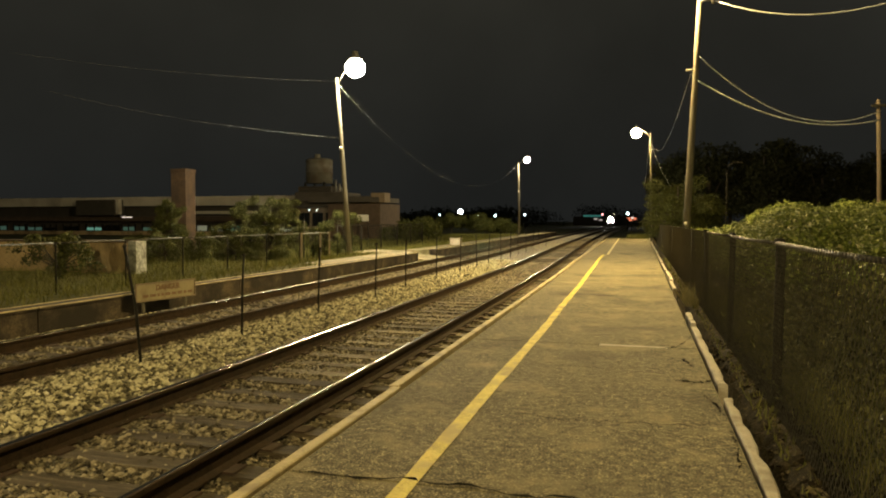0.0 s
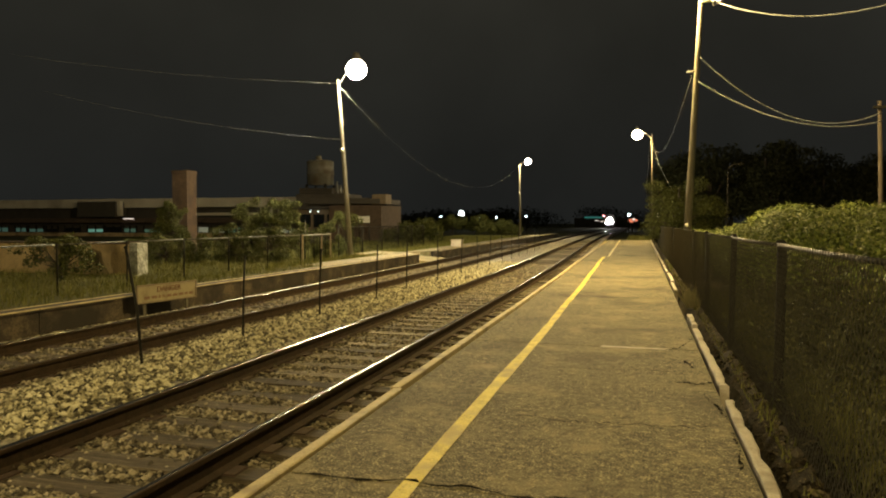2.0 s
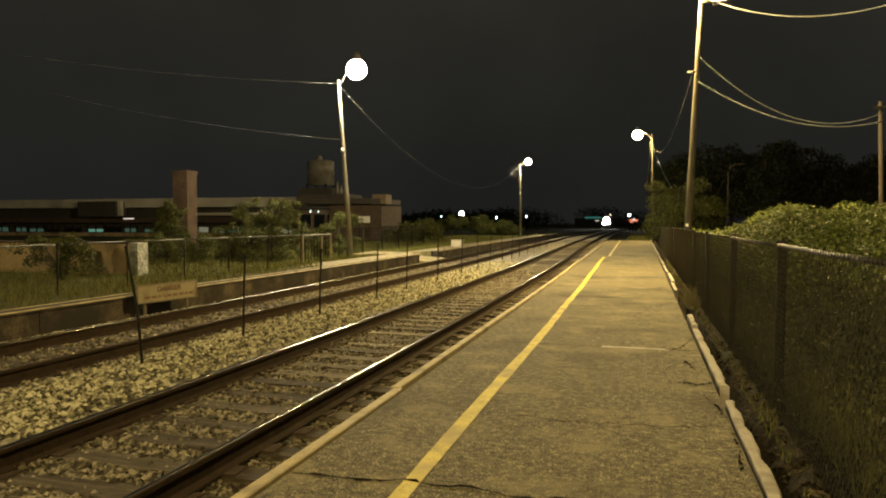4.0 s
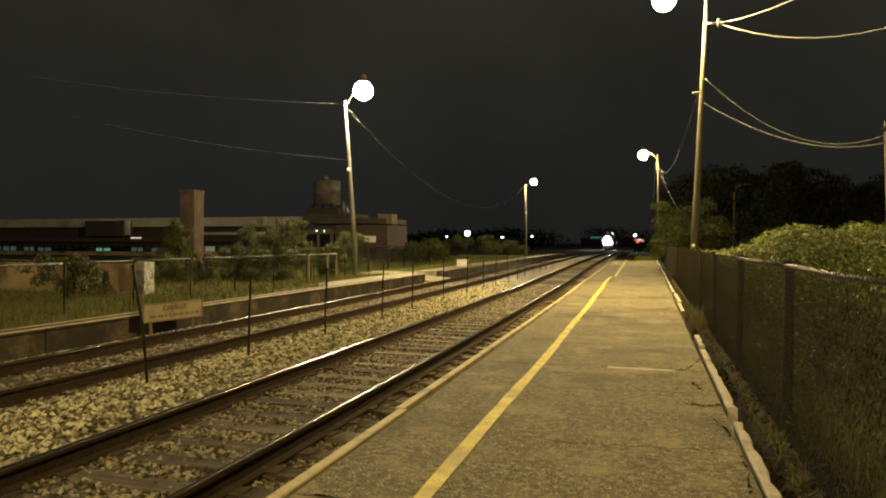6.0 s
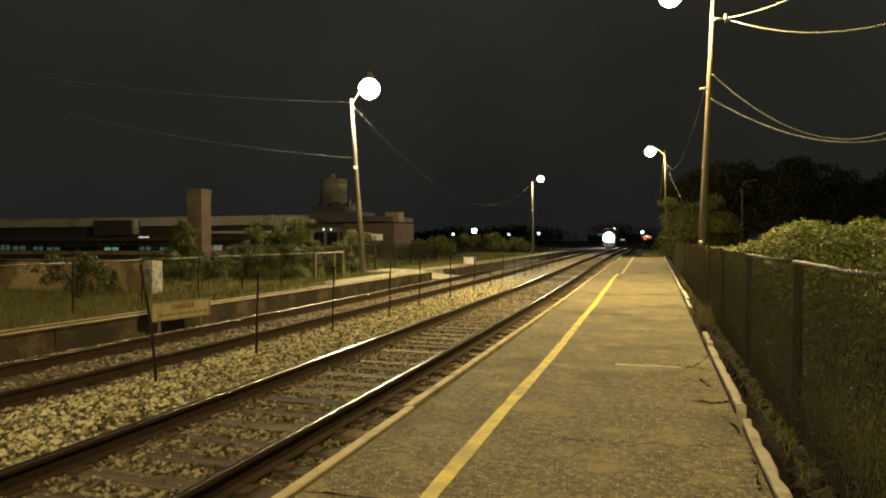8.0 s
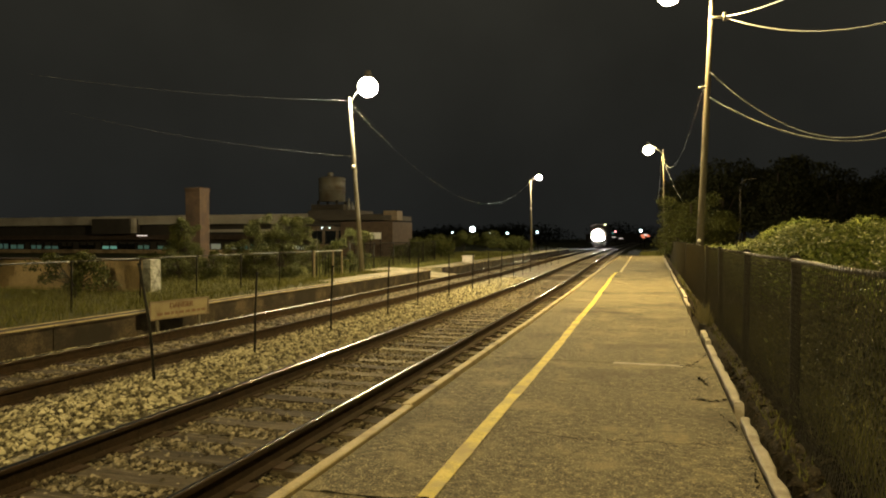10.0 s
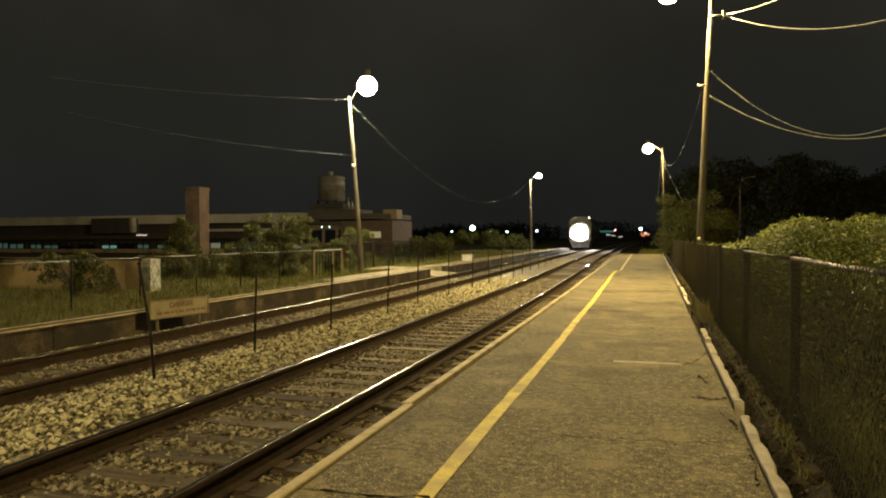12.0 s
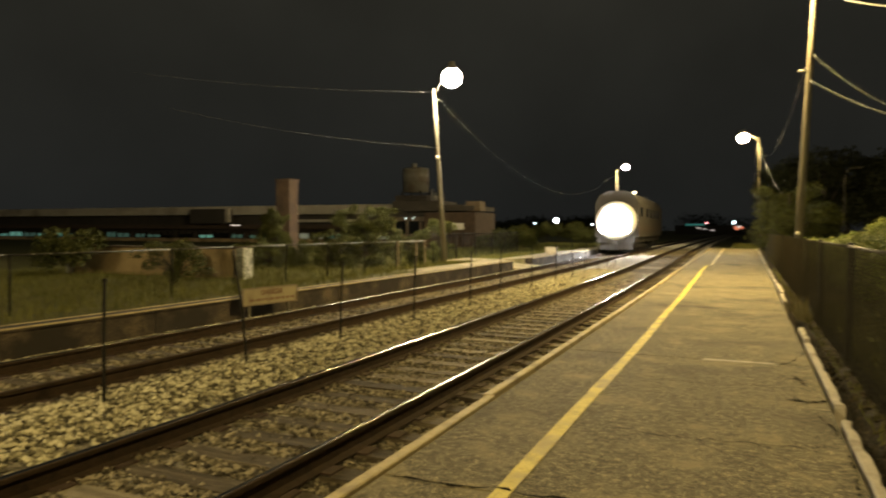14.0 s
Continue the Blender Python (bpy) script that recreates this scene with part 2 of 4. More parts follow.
# ---- shape tools ----
def curve_x(y):
    """Sideways drift of the tracks."""
    if y < 40:
        return -0.00045 * y * y
    return -0.72 - 2.2 * (1 - math.exp(-(y - 40) / 61))


def platform_x(y):
    return -0.00045 * y * y if y < 25 else -0.281 - 0.0135 * (y - 25)


def box(bm, cx, cy, cz, sx, sy, sz, bevel=0.0, m=None):
    r = bmesh.ops.create_cube(bm, size=1.0)
    vs = r["verts"]
    bmesh.ops.scale(bm, vec=(sx, sy, sz), verts=vs)
    if bevel:
        es = {e for v in vs for e in v.link_edges}
        g = bmesh.ops.bevel(bm, geom=list(es), offset=bevel, segments=2, affect="EDGES", profile=0.6)
        vs = list({v for f in g["faces"] for v in f.verts} | {v for v in vs if v.is_valid})
    bmesh.ops.translate(bm, vec=(cx, cy, cz), verts=vs)
    if m is not None:
        bmesh.ops.transform(bm, matrix=m, verts=vs)
    return vs


def tube(bm, pts, r, seg=8, cap=True):
    """A round bar along points; r may be a list of radii."""
    pts = [Vector(p) for p in pts]
    rs = r if isinstance(r, (list, tuple)) else [r] * len(pts)
    rings = []
    for i, p in enumerate(pts):
        d = (pts[min(i + 1, len(pts) - 1)] - pts[max(i - 1, 0)]).normalized()
        ref = Vector((0, 0, 1)) if abs(d.z) < 0.9 else Vector((1, 0, 0))
        u = d.cross(ref).normalized()
        w = d.cross(u).normalized()
        rings.append([bm.verts.new(p + rs[i] * (math.cos(2 * math.pi * k / seg) * u + math.sin(2 * math.pi * k / seg) * w)) for k in range(seg)])
    for a, b in zip(rings, rings[1:]):
        for k in range(seg):
            f = bm.faces.new((a[k], a[(k + 1) % seg], b[(k + 1) % seg], b[k]))
            f.smooth = True
    if cap:
        bm.faces.new(rings[0])
        bm.faces.new(list(reversed(rings[-1])))


def lathe(bm, profile, seg=20, m=None):
    """Turn (radius, z) pairs about the z axis."""
    rings = []
    for r, z in profile:
        rings.append([bm.verts.new((max(r, 1e-4) * math.cos(2 * math.pi * k / seg), max(r, 1e-4) * math.sin(2 * math.pi * k / seg), z)) for k in range(seg)])
    for a, b in zip(rings, rings[1:]):
        for k in range(seg):
            f = bm.faces.new((a[k], a[(k + 1) % seg], b[(k + 1) % seg], b[k]))
            f.smooth = True
    vs = [v for ring in rings for v in ring]
    if m is not None:
        bmesh.ops.transform(bm, matrix=m, verts=vs)
    return vs


def sweep(bm, section, path, closed=True):
    """Carry a section of (sideways, up) pairs along points that run in y."""
    rings = [[bm.verts.new((p[0] + s, p[1], p[2] + h)) for s, h in section] for p in path]
    n = len(section)
    for a, b in zip(rings, rings[1:]):
        for k in range(n if closed else n - 1):
            bm.faces.new((a[k], b[k], b[(k + 1) % n], a[(k + 1) % n]))
    if closed:
        bm.faces.new(rings[0])
        bm.faces.new(list(reversed(rings[-1])))


def finish(name, bm, mat, smooth=False):
    bmesh.ops.recalc_face_normals(bm, faces=bm.faces[:])
    me = bpy.data.meshes.new(name)
    bm.to_mesh(me)
    bm.free()
    me.materials.append(mat)
    return me


def part(name, bm, mat, parent, label=""):
    ob = new(name, finish(name, bm, mat))
    if parent is not None:
        ob.parent = parent
    if label:
        ob["label"] = label
    return ob


def thing(name, label, category, at=(0, 0, 0), group="", kind=""):
    ob = new(name)
    ob.location = at
    ob.empty_display_size = 0.2
    return tagged(ob, label, category, group, kind)


def solid(name, bm, mat, label, category="", kind="", group=""):
    return tagged(part(name, bm, mat, None), label, category, group, kind)


def raw_mesh(name, verts, faces, mat):
    me = bpy.data.meshes.new(name)
    me.from_pydata(verts.tolist() if isinstance(verts, np.ndarray) else verts, [], faces)
    me.materials.append(mat)
    me.update()
    return me


def leaves(name, blobs, count, size, mat, seed, parent=None, flat=0.0, inner=0.45):
    """Small bent leaves scattered through the outer shells of lumpy blobs (x, y, z, rx, ry, rz)."""
    rng = np.random.default_rng(seed)
    vol = np.array([b[3] * b[4] + b[3] * b[5] + b[4] * b[5] for b in blobs])
    pick = rng.choice(len(blobs), count, p=vol / vol.sum())
    B = np.array(blobs)[pick]
    d = rng.normal(size=(count, 3))
    d /= np.linalg.norm(d, axis=1)[:, None]
    rad = rng.uniform(inner, 1.0, count) ** 0.6
    rad *= 1 + 0.16 * np.sin(d[:, 0] * 7 + pick) * np.cos(d[:, 1] * 6 + 2 * pick) + 0.1 * np.sin(d[:, 2] * 11 + d[:, 0] * 9)
    c = B[:, :3] + d * B[:, 3:] * rad[:, None]
    up = d + rng.normal(scale=0.8, size=(count, 3)) + np.array([0, 0, flat])
    up /= np.linalg.norm(up, axis=1)[:, None]
    a = np.cross(up, rng.normal(size=(count, 3)))
    a /= np.linalg.norm(a, axis=1)[:, None]
    b = np.cross(up, a)
    s = (size * rng.uniform(0.6, 1.4, count))[:, None]
    V = np.stack([c - a * s, c + b * s * 0.55 + up * s * 0.15, c + a * s, c - b * s * 0.55 + up * s * 0.15], 1).reshape(-1, 3)
    F = [(4 * i, 4 * i + 1, 4 * i + 2, 4 * i + 3) for i in range(count)]
    ob = new(name, raw_mesh(name, V, F, mat))
    if parent is not None:
        ob.parent = parent
    return ob


def wire(bm, a, b, sag, r=0.012, n=18):
    a, b = Vector(a), Vector(b)
    tube(bm, [a.lerp(b, i / n) - Vector((0, 0, 4 * sag * (i / n) * (1 - i / n))) for i in range(n + 1)], r, 5)


TRACK_YS = [-12, -8, -4, 0, 2, 4, 6, 8, 10, 12, 14, 16, 18, 20, 23, 26, 30, 34, 38, 42, 48, 55, 65, 80, 100, 125, 150, 180, 220, 270, 330]
RAIL_TOP = -0.2
TIE_TOP = -0.375


# ---- ground ----
def build_ground():
    bm = bmesh.new()
    cols = [(-900, -0.6), (-200, -0.35), (-40, -0.32), (-11.2, -0.3), (-10.4, -0.62), (-1.0, -0.75), (0.66, -0.62), (2.2, -0.5),
            (2.5, -0.16), (12, -0.3), (200, -0.5), (900, -0.6)]
    ys = [-400, -60, -12, 0, 6, 12, 20, 30, 40, 60, 90, 150, 250, 400, 900, 2500]
    grid = [[bm.verts.new((x, y, z)) for x, z in cols] for y in ys]
    for a, b in zip(grid, grid[1:]):
        for i in range(len(cols) - 1):
            bm.faces.new((a[i], a[i + 1], b[i + 1], b[i]))
    solid("ground", bm, M["grass_ground"], "dark weedy ground reaching into the night", "ground", "structure")


def build_ballast():
    sec = [(-9.42, -0.46), (-8.9, -0.37), (-8.3, -0.40), (-6.7, -0.40), (-6.2, -0.34), (-5.6, -0.27), (-5.0, -0.31), (-4.5, -0.385),
           (-2.95, -0.405), (-2.6, -0.43), (-2.12, -0.40), (-2.0, -0.7), (-9.5, -0.72)]
    bm = bmesh.new()
    sweep(bm, sec, [(curve_x(y), y, 0) for y in TRACK_YS])
    ob = solid("ballast", bm, M["ballast"], "pale crushed stone ballast under both tracks", "ballast", "structure")
    return ob


def build_stones(parent):
    """Loose ballast stones, denser and larger near the viewer."""
    rng = np.random.default_rng(7)
    prof = [(-9.40, -0.45), (-8.9, -0.37), (-8.3, -0.40), (-6.7, -0.40), (-6.2, -0.34), (-5.6, -0.27), (-5.0, -0.31), (-4.5, -0.385),
            (-2.95, -0.405), (-2.6, -0.43), (-2.12, -0.40)]
    px, pz = [p[0] for p in prof], [p[1] for p in prof]
    octa = np.array([(1, 0, 0), (-1, 0, 0), (0, 1, 0), (0, -1, 0), (0, 0, 1), (0, 0, -1)], float)
    tri = np.array([(0, 2, 4), (2, 1, 4), (1, 3, 4), (3, 0, 4), (2, 0, 5), (1, 2, 5), (3, 1, 5), (0, 3, 5)])
    n = 120000
    y = 1.2 + 29 * rng.random(n) ** 1.9
    s = rng.uniform(-9.38, -2.1, n)
    on_tie = (np.abs(((y + 4.0 + 0.26) % 0.52) - 0.26) < 0.12) & (((s > -4.92) & (s < -2.42)) | ((s > -8.73) & (s < -6.22)))
    keep = rng.random(n) < np.where(on_tie, np.where(s > -2.9, 0.05, np.clip(0.08 + 0.03 * (y - 6), 0.08, 0.4)), 1.0)
    y, s = y[keep], s[keep]
    n = len(y)
    z = np.interp(s, px, pz)
    x = s + np.where(y < 40, -0.00045 * y * y, 0)
    size = rng.uniform(0.013, 0.034, n) * np.where((s > -4.75) & (s < -2.0), 0.8, 1.0)
    k = (octa[None] * rng.uniform(0.75, 1.25, (n, 6, 1)) + rng.normal(scale=0.2, size=(n, 6, 3))) * size[:, None, None] * np.array((1.25, 1.0, 0.8))
    a = rng.uniform(0, math.pi, n)
    c, sn = np.cos(a)[:, None], np.sin(a)[:, None]
    k = np.stack([k[..., 0] * c - k[..., 1] * sn, k[..., 0] * sn + k[..., 1] * c, k[..., 2]], -1)
    tie_lift = np.where(rng.random(n) < 0.25, 0.012, 0.0)
    V = (k + np.stack([x, y, z + size * 0.4 + tie_lift], 1)[:, None, :]).reshape(-1, 3)
    inside = ((s > -4.75) & (s < -2.0)) | ((s > -8.6) & (s < -6.3))
    for name, sel, mat, label in (("loose_stones", ~inside, "stone", "pale loose angular ballast stones"),
                                  ("oily_stones", inside, "oily_stone", "brown oily ballast stones between the rails")):
        v = V.reshape(-1, 6, 3)[sel].reshape(-1, 3)
        f = (tri[None] + 6 * np.arange(int(sel.sum()))[:, None, None]).reshape(-1, 3)
        ob = new(name, raw_mesh(name, v, f.tolist(), M[mat]))
        ob.parent = parent
        tagged(ob, label, "", "", "stuff")


def crown(u):
    """Height of a worn rail head, u metres towards the inside of the track."""
    return -(u + 0.012) ** 2 / 0.30 - 60 * max(0.0, abs(u) - 0.027) ** 2


def build_rails(name, s0, label, band, polish):
    """A track of two rails; sleepers are joined to it later."""
    track = thing(name, label, "railway track", (0, 0, 0), "railway tracks")
    for s in (s0, s0 - 1.505):
        # the crown is worn down towards the inside of the track
        g = -1 if s == s0 else 1
        top = [-0.036, -0.033, -0.028, -0.02, -0.01, 0.0, 0.01, 0.02, 0.028, 0.033, 0.036]
        foot = [(-0.075, -0.175), (0.075, -0.175), (0.075, -0.16), (0.012, -0.145), (0.012, -0.045), (0.036, -0.038)]
        foot += [(u, crown(g * u)) for u in reversed(top)]
        foot += [(-0.036, -0.038), (-0.012, -0.045), (-0.012, -0.145), (-0.075, -0.16)]
        bm = bmesh.new()
        sweep(bm, foot, [(curve_x(y) + s, y, RAIL_TOP) for y in TRACK_YS])
        rail = part("rail", bm, M["rail_side"], track, "rusty steel rail with a polished head")
        bm = bmesh.new()
        us = [u / 1000 for u in band]
        head = [(g * u, crown(u) + 0.0008) for u in us] + [(g * us[-1], crown(us[-1]) - 0.002), (g * us[0], crown(us[0]) - 0.002)]
        sweep(bm, head, [(curve_x(y) + s, y, RAIL_TOP) for y in TRACK_YS])
        for f in bm.faces:
            f.smooth = len(f.verts) == 4
        part("running_surface", bm, M[polish], rail, "worn shiny running surface")
    return track


def build_platform():
    ys = [-12, -6, 0, 3.5, 8.1, 13.5, 19, 25, 30, 36, 44, 52, 60]
    pf = thing("platform", "worn dark asphalt station platform with cracks", "platform", (0, 0, 0), kind="structure")
    for y0, y1 in zip(ys, ys[1:]):
        bm = bmesh.new()
        st = [y0 + 0.012 + (y1 - y0 - 0.02) * i / 3 for i in range(4)]
        rings = []
        for y in st:
            p = platform_x(y)
            rings.append([bm.verts.new(v) for v in ((p - 1.905, y, 0), (0.62, y, 0.004 * math.sin(y)), (0.62, y, -0.6), (p - 1.905, y, -0.6))])
        for a, b in zip(rings, rings[1:]):
            for k in range(4):
                bm.faces.new((a[k], a[(k + 1) % 4], b[(k + 1) % 4], b[k]))
        bm.faces.new(rings[0])
        bm.faces.new(rings[-1])
        part("slab", bm, M["asphalt"], pf)
    rng = random.Random(3)
    cuts = [-12, -5, 0.5, 5.5, 11, 16.5, 22, 27.5, 33, 39, 46, 53, 60]
    for y0, y1 in zip(cuts, cuts[1:]):
        j = rng.uniform(-0.02, 0.02) if y0 > 6 else (0.015 if y0 < 5 else -0.02)
        bm = bmesh.new()
        sec = [(-0.085 + j, -0.02), (-0.075 + j, 0.016), (-0.005 + j, 0.02), (0.004 + j, 0.012), (0.0 + j, -0.55), (-0.085 + j, -0.55)]
        sweep(bm, sec, [(platform_x(y) - 1.94, y, 0) for y in np.linspace(y0 + 0.015, y1 - 0.015, 5)])
        part("edge_stone", bm, M["edge"], pf, "pale painted edge stone")
    # the line of yellow paint, and its older continuation
    bm = bmesh.new()
    rng = random.Random(11)
    ring = None
    for i in range(130):
        y = -3 + i * 0.255
        w = 0.053 + rng.uniform(-0.006, 0.006)
        c = platform_x(y) - 1.187 + 0.008 * math.sin(y * 0.9) + (0.05 if y > 29.5 else 0)
        now = [bm.verts.new((c - w, y, 0.006)), bm.verts.new((c + w, y, 0.006))]
        if ring:
            bm.faces.new((ring[0], ring[1], now[1], now[0]))
        ring = now
    part("yellow_line", bm, M["yellow"], pf, "thick yellow safety line, hand painted")
    bm = bmesh.new()
    sweep(bm, [(-0.05, 0.005), (0.05, 0.005), (0.05, 0.001), (-0.05, 0.001)], [(platform_x(y) - 1.0, y, 0) for y in (30.4, 36, 42, 48, 54, 59.5)])
    part("old_line", bm, M["old_yellow"], pf, "worn older safety line")
    return pf


def build_curb():
    rng = random.Random(5)
    spans = [(-6, -1.2, 0.62), (-1.1, 3.2, 0.635), (3.25, 5.85, 0.645), (6.35, 9.7, 0.66), (10.1, 11.2, 0.68), (15.2, 17.2, 0.66), (17.6, 20.5, 0.7),
             (21.0, 24.5, 0.68), (25, 31, 0.68), (32, 45, 0.68), (46, 60, 0.68)]
    for y0, y1, x in spans:
        bm = bmesh.new()
        n = max(6, int((y1 - y0) / 0.16)) if y0 < 25 else 8
        w = rng.uniform(0.068, 0.085)
        rings = []
        for i in range(n):
            yy = y0 + (y1 - y0) * i / (n - 1)
            a, c = x + rng.uniform(-0.012, 0.003), x + w + rng.choice((0, 0, 0, 0.004, -0.004, -0.02))
            h = 0.02 + rng.uniform(-0.003, 0.003)
            rings.append([bm.verts.new(v) for v in ((a, yy, -0.3), (a, yy, h - 0.008), (a + 0.012, yy, h), (c - 0.012, yy, h), (c, yy, h - 0.012), (c, yy, -0.3))])
        for p, q in zip(rings, rings[1:]):
            for k in range(6):
                bm.faces.new((p[k], q[k], q[(k + 1) % 6], p[(k + 1) % 6]))
        bm.faces.new(rings[0])
        bm.faces.new(list(reversed(rings[-1])))
        solid("curb_stone", bm, M["concrete"], "broken pale concrete curb beside the platform", "curb", "structure", "curb stones")


def build_verge():
    """Bare soil in a broken gutter between the curb and the back of the fence, with clods and litter."""
    bm = bmesh.new()
    rng = random.Random(6)
    xs = (0.64, 0.70, 0.74, 0.78, 0.82, 0.87, 0.93, 1.0, 1.1, 1.3, 1.9, 2.6)
    zs = (-0.26, -0.26, -0.25, -0.2, -0.1, -0.04, -0.01, 0.0, 0.01, 0.02, 0.03, -0.12)
    rings = []
    y = -6.0
    while y < 86:
        fine = 0.5 + 0.5 * math.sin(y * 1.3) * math.sin(y * 0.47 + 1)
        rings.append([bm.verts.new((x + rng.uniform(-0.015, 0.015), y, z * (0.7 + 0.5 * fine if z < 0 else 1) + rng.uniform(-0.028, 0.02))) for x, z in zip(xs, zs)])
        y += 0.1 if 1 < y < 12 else 0.7
    for a, b in zip(rings, rings[1:]):
        for k in range(len(a) - 1):
            bm.faces.new((a[k], a[k + 1], b[k + 1], b[k]))
    verge = solid("verge", bm, M["soil"], "bare dark soil along the foot of the fence", "verge", "structure")
    r = np.random.default_rng(16)
    n = 5000
    octa = np.array([(1, 0, 0), (-1, 0, 0), (0, 1, 0), (0, -1, 0), (0, 0, 1), (0, 0, -1)], float)
    tri = np.array([(0, 2, 4), (2, 1, 4), (1, 3, 4), (3, 0, 4), (2, 0, 5), (1, 2, 5), (3, 1, 5), (0, 3, 5)])
    x, y = r.uniform(0.7, 1.15, n), 1.5 + 22 * r.random(n) ** 1.7
    z = np.interp(x, xs, zs)
    size = 0.005 + 0.022 * r.random(n) ** 3
    k = (octa[None] * r.uniform(0.6, 1.3, (n, 6, 1)) + r.normal(scale=0.25, size=(n, 6, 3))) * size[:, None, None] * np.array((1.2, 1.2, 0.8))
    V = (k + np.stack([x, y, z], 1)[:, None, :]).reshape(-1, 3)
    ob = new("clods", raw_mesh("clods", V, (tri[None] + 6 * np.arange(n)[:, None, None]).reshape(-1, 3).tolist(), M["clod"]))
    ob.parent = verge
    tagged(ob, "dark clods and crumbled asphalt", "", "", "stuff")


# ---- fences ----
def fence_right():
    fence = thing("chain_link_fence", "dark chain-link fence with steel posts beside the platform", "fence", (0, 0, 0))
    x0, top = 0.97, 1.25
    y = -5.88
    ys = []
    while y < 75:
        ys.append(y)
        y += 2.91
    for i, y in enumerate(ys):
        bm = bmesh.new()
        lean = 0.03 * math.sin(i * 1.7)
        tube(bm, [(x0 + 0.04, y, -0.3), (x0 + 0.04 + lean, y, top + 0.02)], 0.036, 10)
        lathe(bm, [(0.038, 0), (0.038, 0.012), (0.024, 0.024), (0, 0.026)], 10, Matrix.Translation((x0 + 0.03 + lean, y, top + 0.015)))
        part("post", bm, M["dark_steel"], fence)
    for a, b in zip(ys, ys[1:]):
        bm = bmesh.new()
        tube(bm, [(x0 + 0.03, a, top), (x0 + 0.03, (a + b) / 2, top - 0.008), (x0 + 0.03, b, top)], 0.016, 8)
        part("top_rail", bm, M["fence_rail"], fence)
    # diagonal wires of the mesh
    V, F = [], []
    r = 0.0015
    step = 0.06
    h = top + 0.014

    def strand(p, q):
        b = len(V)
        for c in (p, q):
            V.extend([(c[0] - r, c[1], c[2]), (c[0] + r, c[1] - r, c[2]), (c[0] + r, c[1] + r, c[2])])
        F.extend([(b, b + 1, b + 4, b + 3), (b + 1, b + 2, b + 5, b + 4), (b + 2, b, b + 3, b + 5)])
    y = -3.0
    while y < 45:
        strand((x0, y, -0.08), (x0, y + 1.0, h))
        strand((x0 - 0.004, y + 1.0, -0.08), (x0 - 0.004, y, h))
        y += step
    ob = new("wire_mesh", raw_mesh("wire_mesh", V, F, M["mesh"]))
    ob.parent = fence
    tagged(ob, "dark diamond wire mesh", "", "", "stuff")


def fence_median():
    """Bare posts between the two tracks, each leaning its own way."""
    ys = [4.72, 6.82, 8.95, 11.5, 14.4, 16.5, 19.4, 22.3, 24.9, 27.1, 30.0, 32.5, 35, 38, 41, 44, 48]
    leans = [(0.03, 0), (-0.24, 0.02), (0.05, 0), (0.05, 0.0), (0.04, 0), (0.03, 0), (0.0, 0.02), (0.03, 0)]
    rng = random.Random(8)
    for i, y in enumerate(ys):
        lx, ly = leans[i] if i < len(leans) else (rng.uniform(-0.06, 0.06), 0)
        x = -5.62 + curve_x(y) * 0.7
        h = 1.42 if i == 1 else 1.22
        bm = bmesh.new()
        tube(bm, [(x, y, -0.5), (x + lx * 0.4, y + ly, 0.4), (x + lx, y + ly, -0.3 + h)], 0.017, 8)
        lathe(bm, [(0.024, 0), (0.024, 0.02), (0, 0.035)], 8, Matrix.Translation((x + lx, y + ly, -0.3 + h - 0.005)))
        solid("fence_post", bm, M["dark_steel"], "thin dark steel post standing in the ballast", "post", group="posts between the tracks")


build_ground()
BALLAST = build_ballast()
TRACK_A = build_rails("railway_track", -2.905, "railway track on wooden sleepers beside the platform", (-17, -12, -6, 0, 6, 12, 18, 23), "rail_head")
TRACK_B = build_rails("railway_track", -6.714, "railway track on wooden sleepers along the far platform", (10, 16, 22, 27, 29, 31, 33), "dull_head")
build_platform()
build_curb()
build_verge()
fence_right()
fence_median()


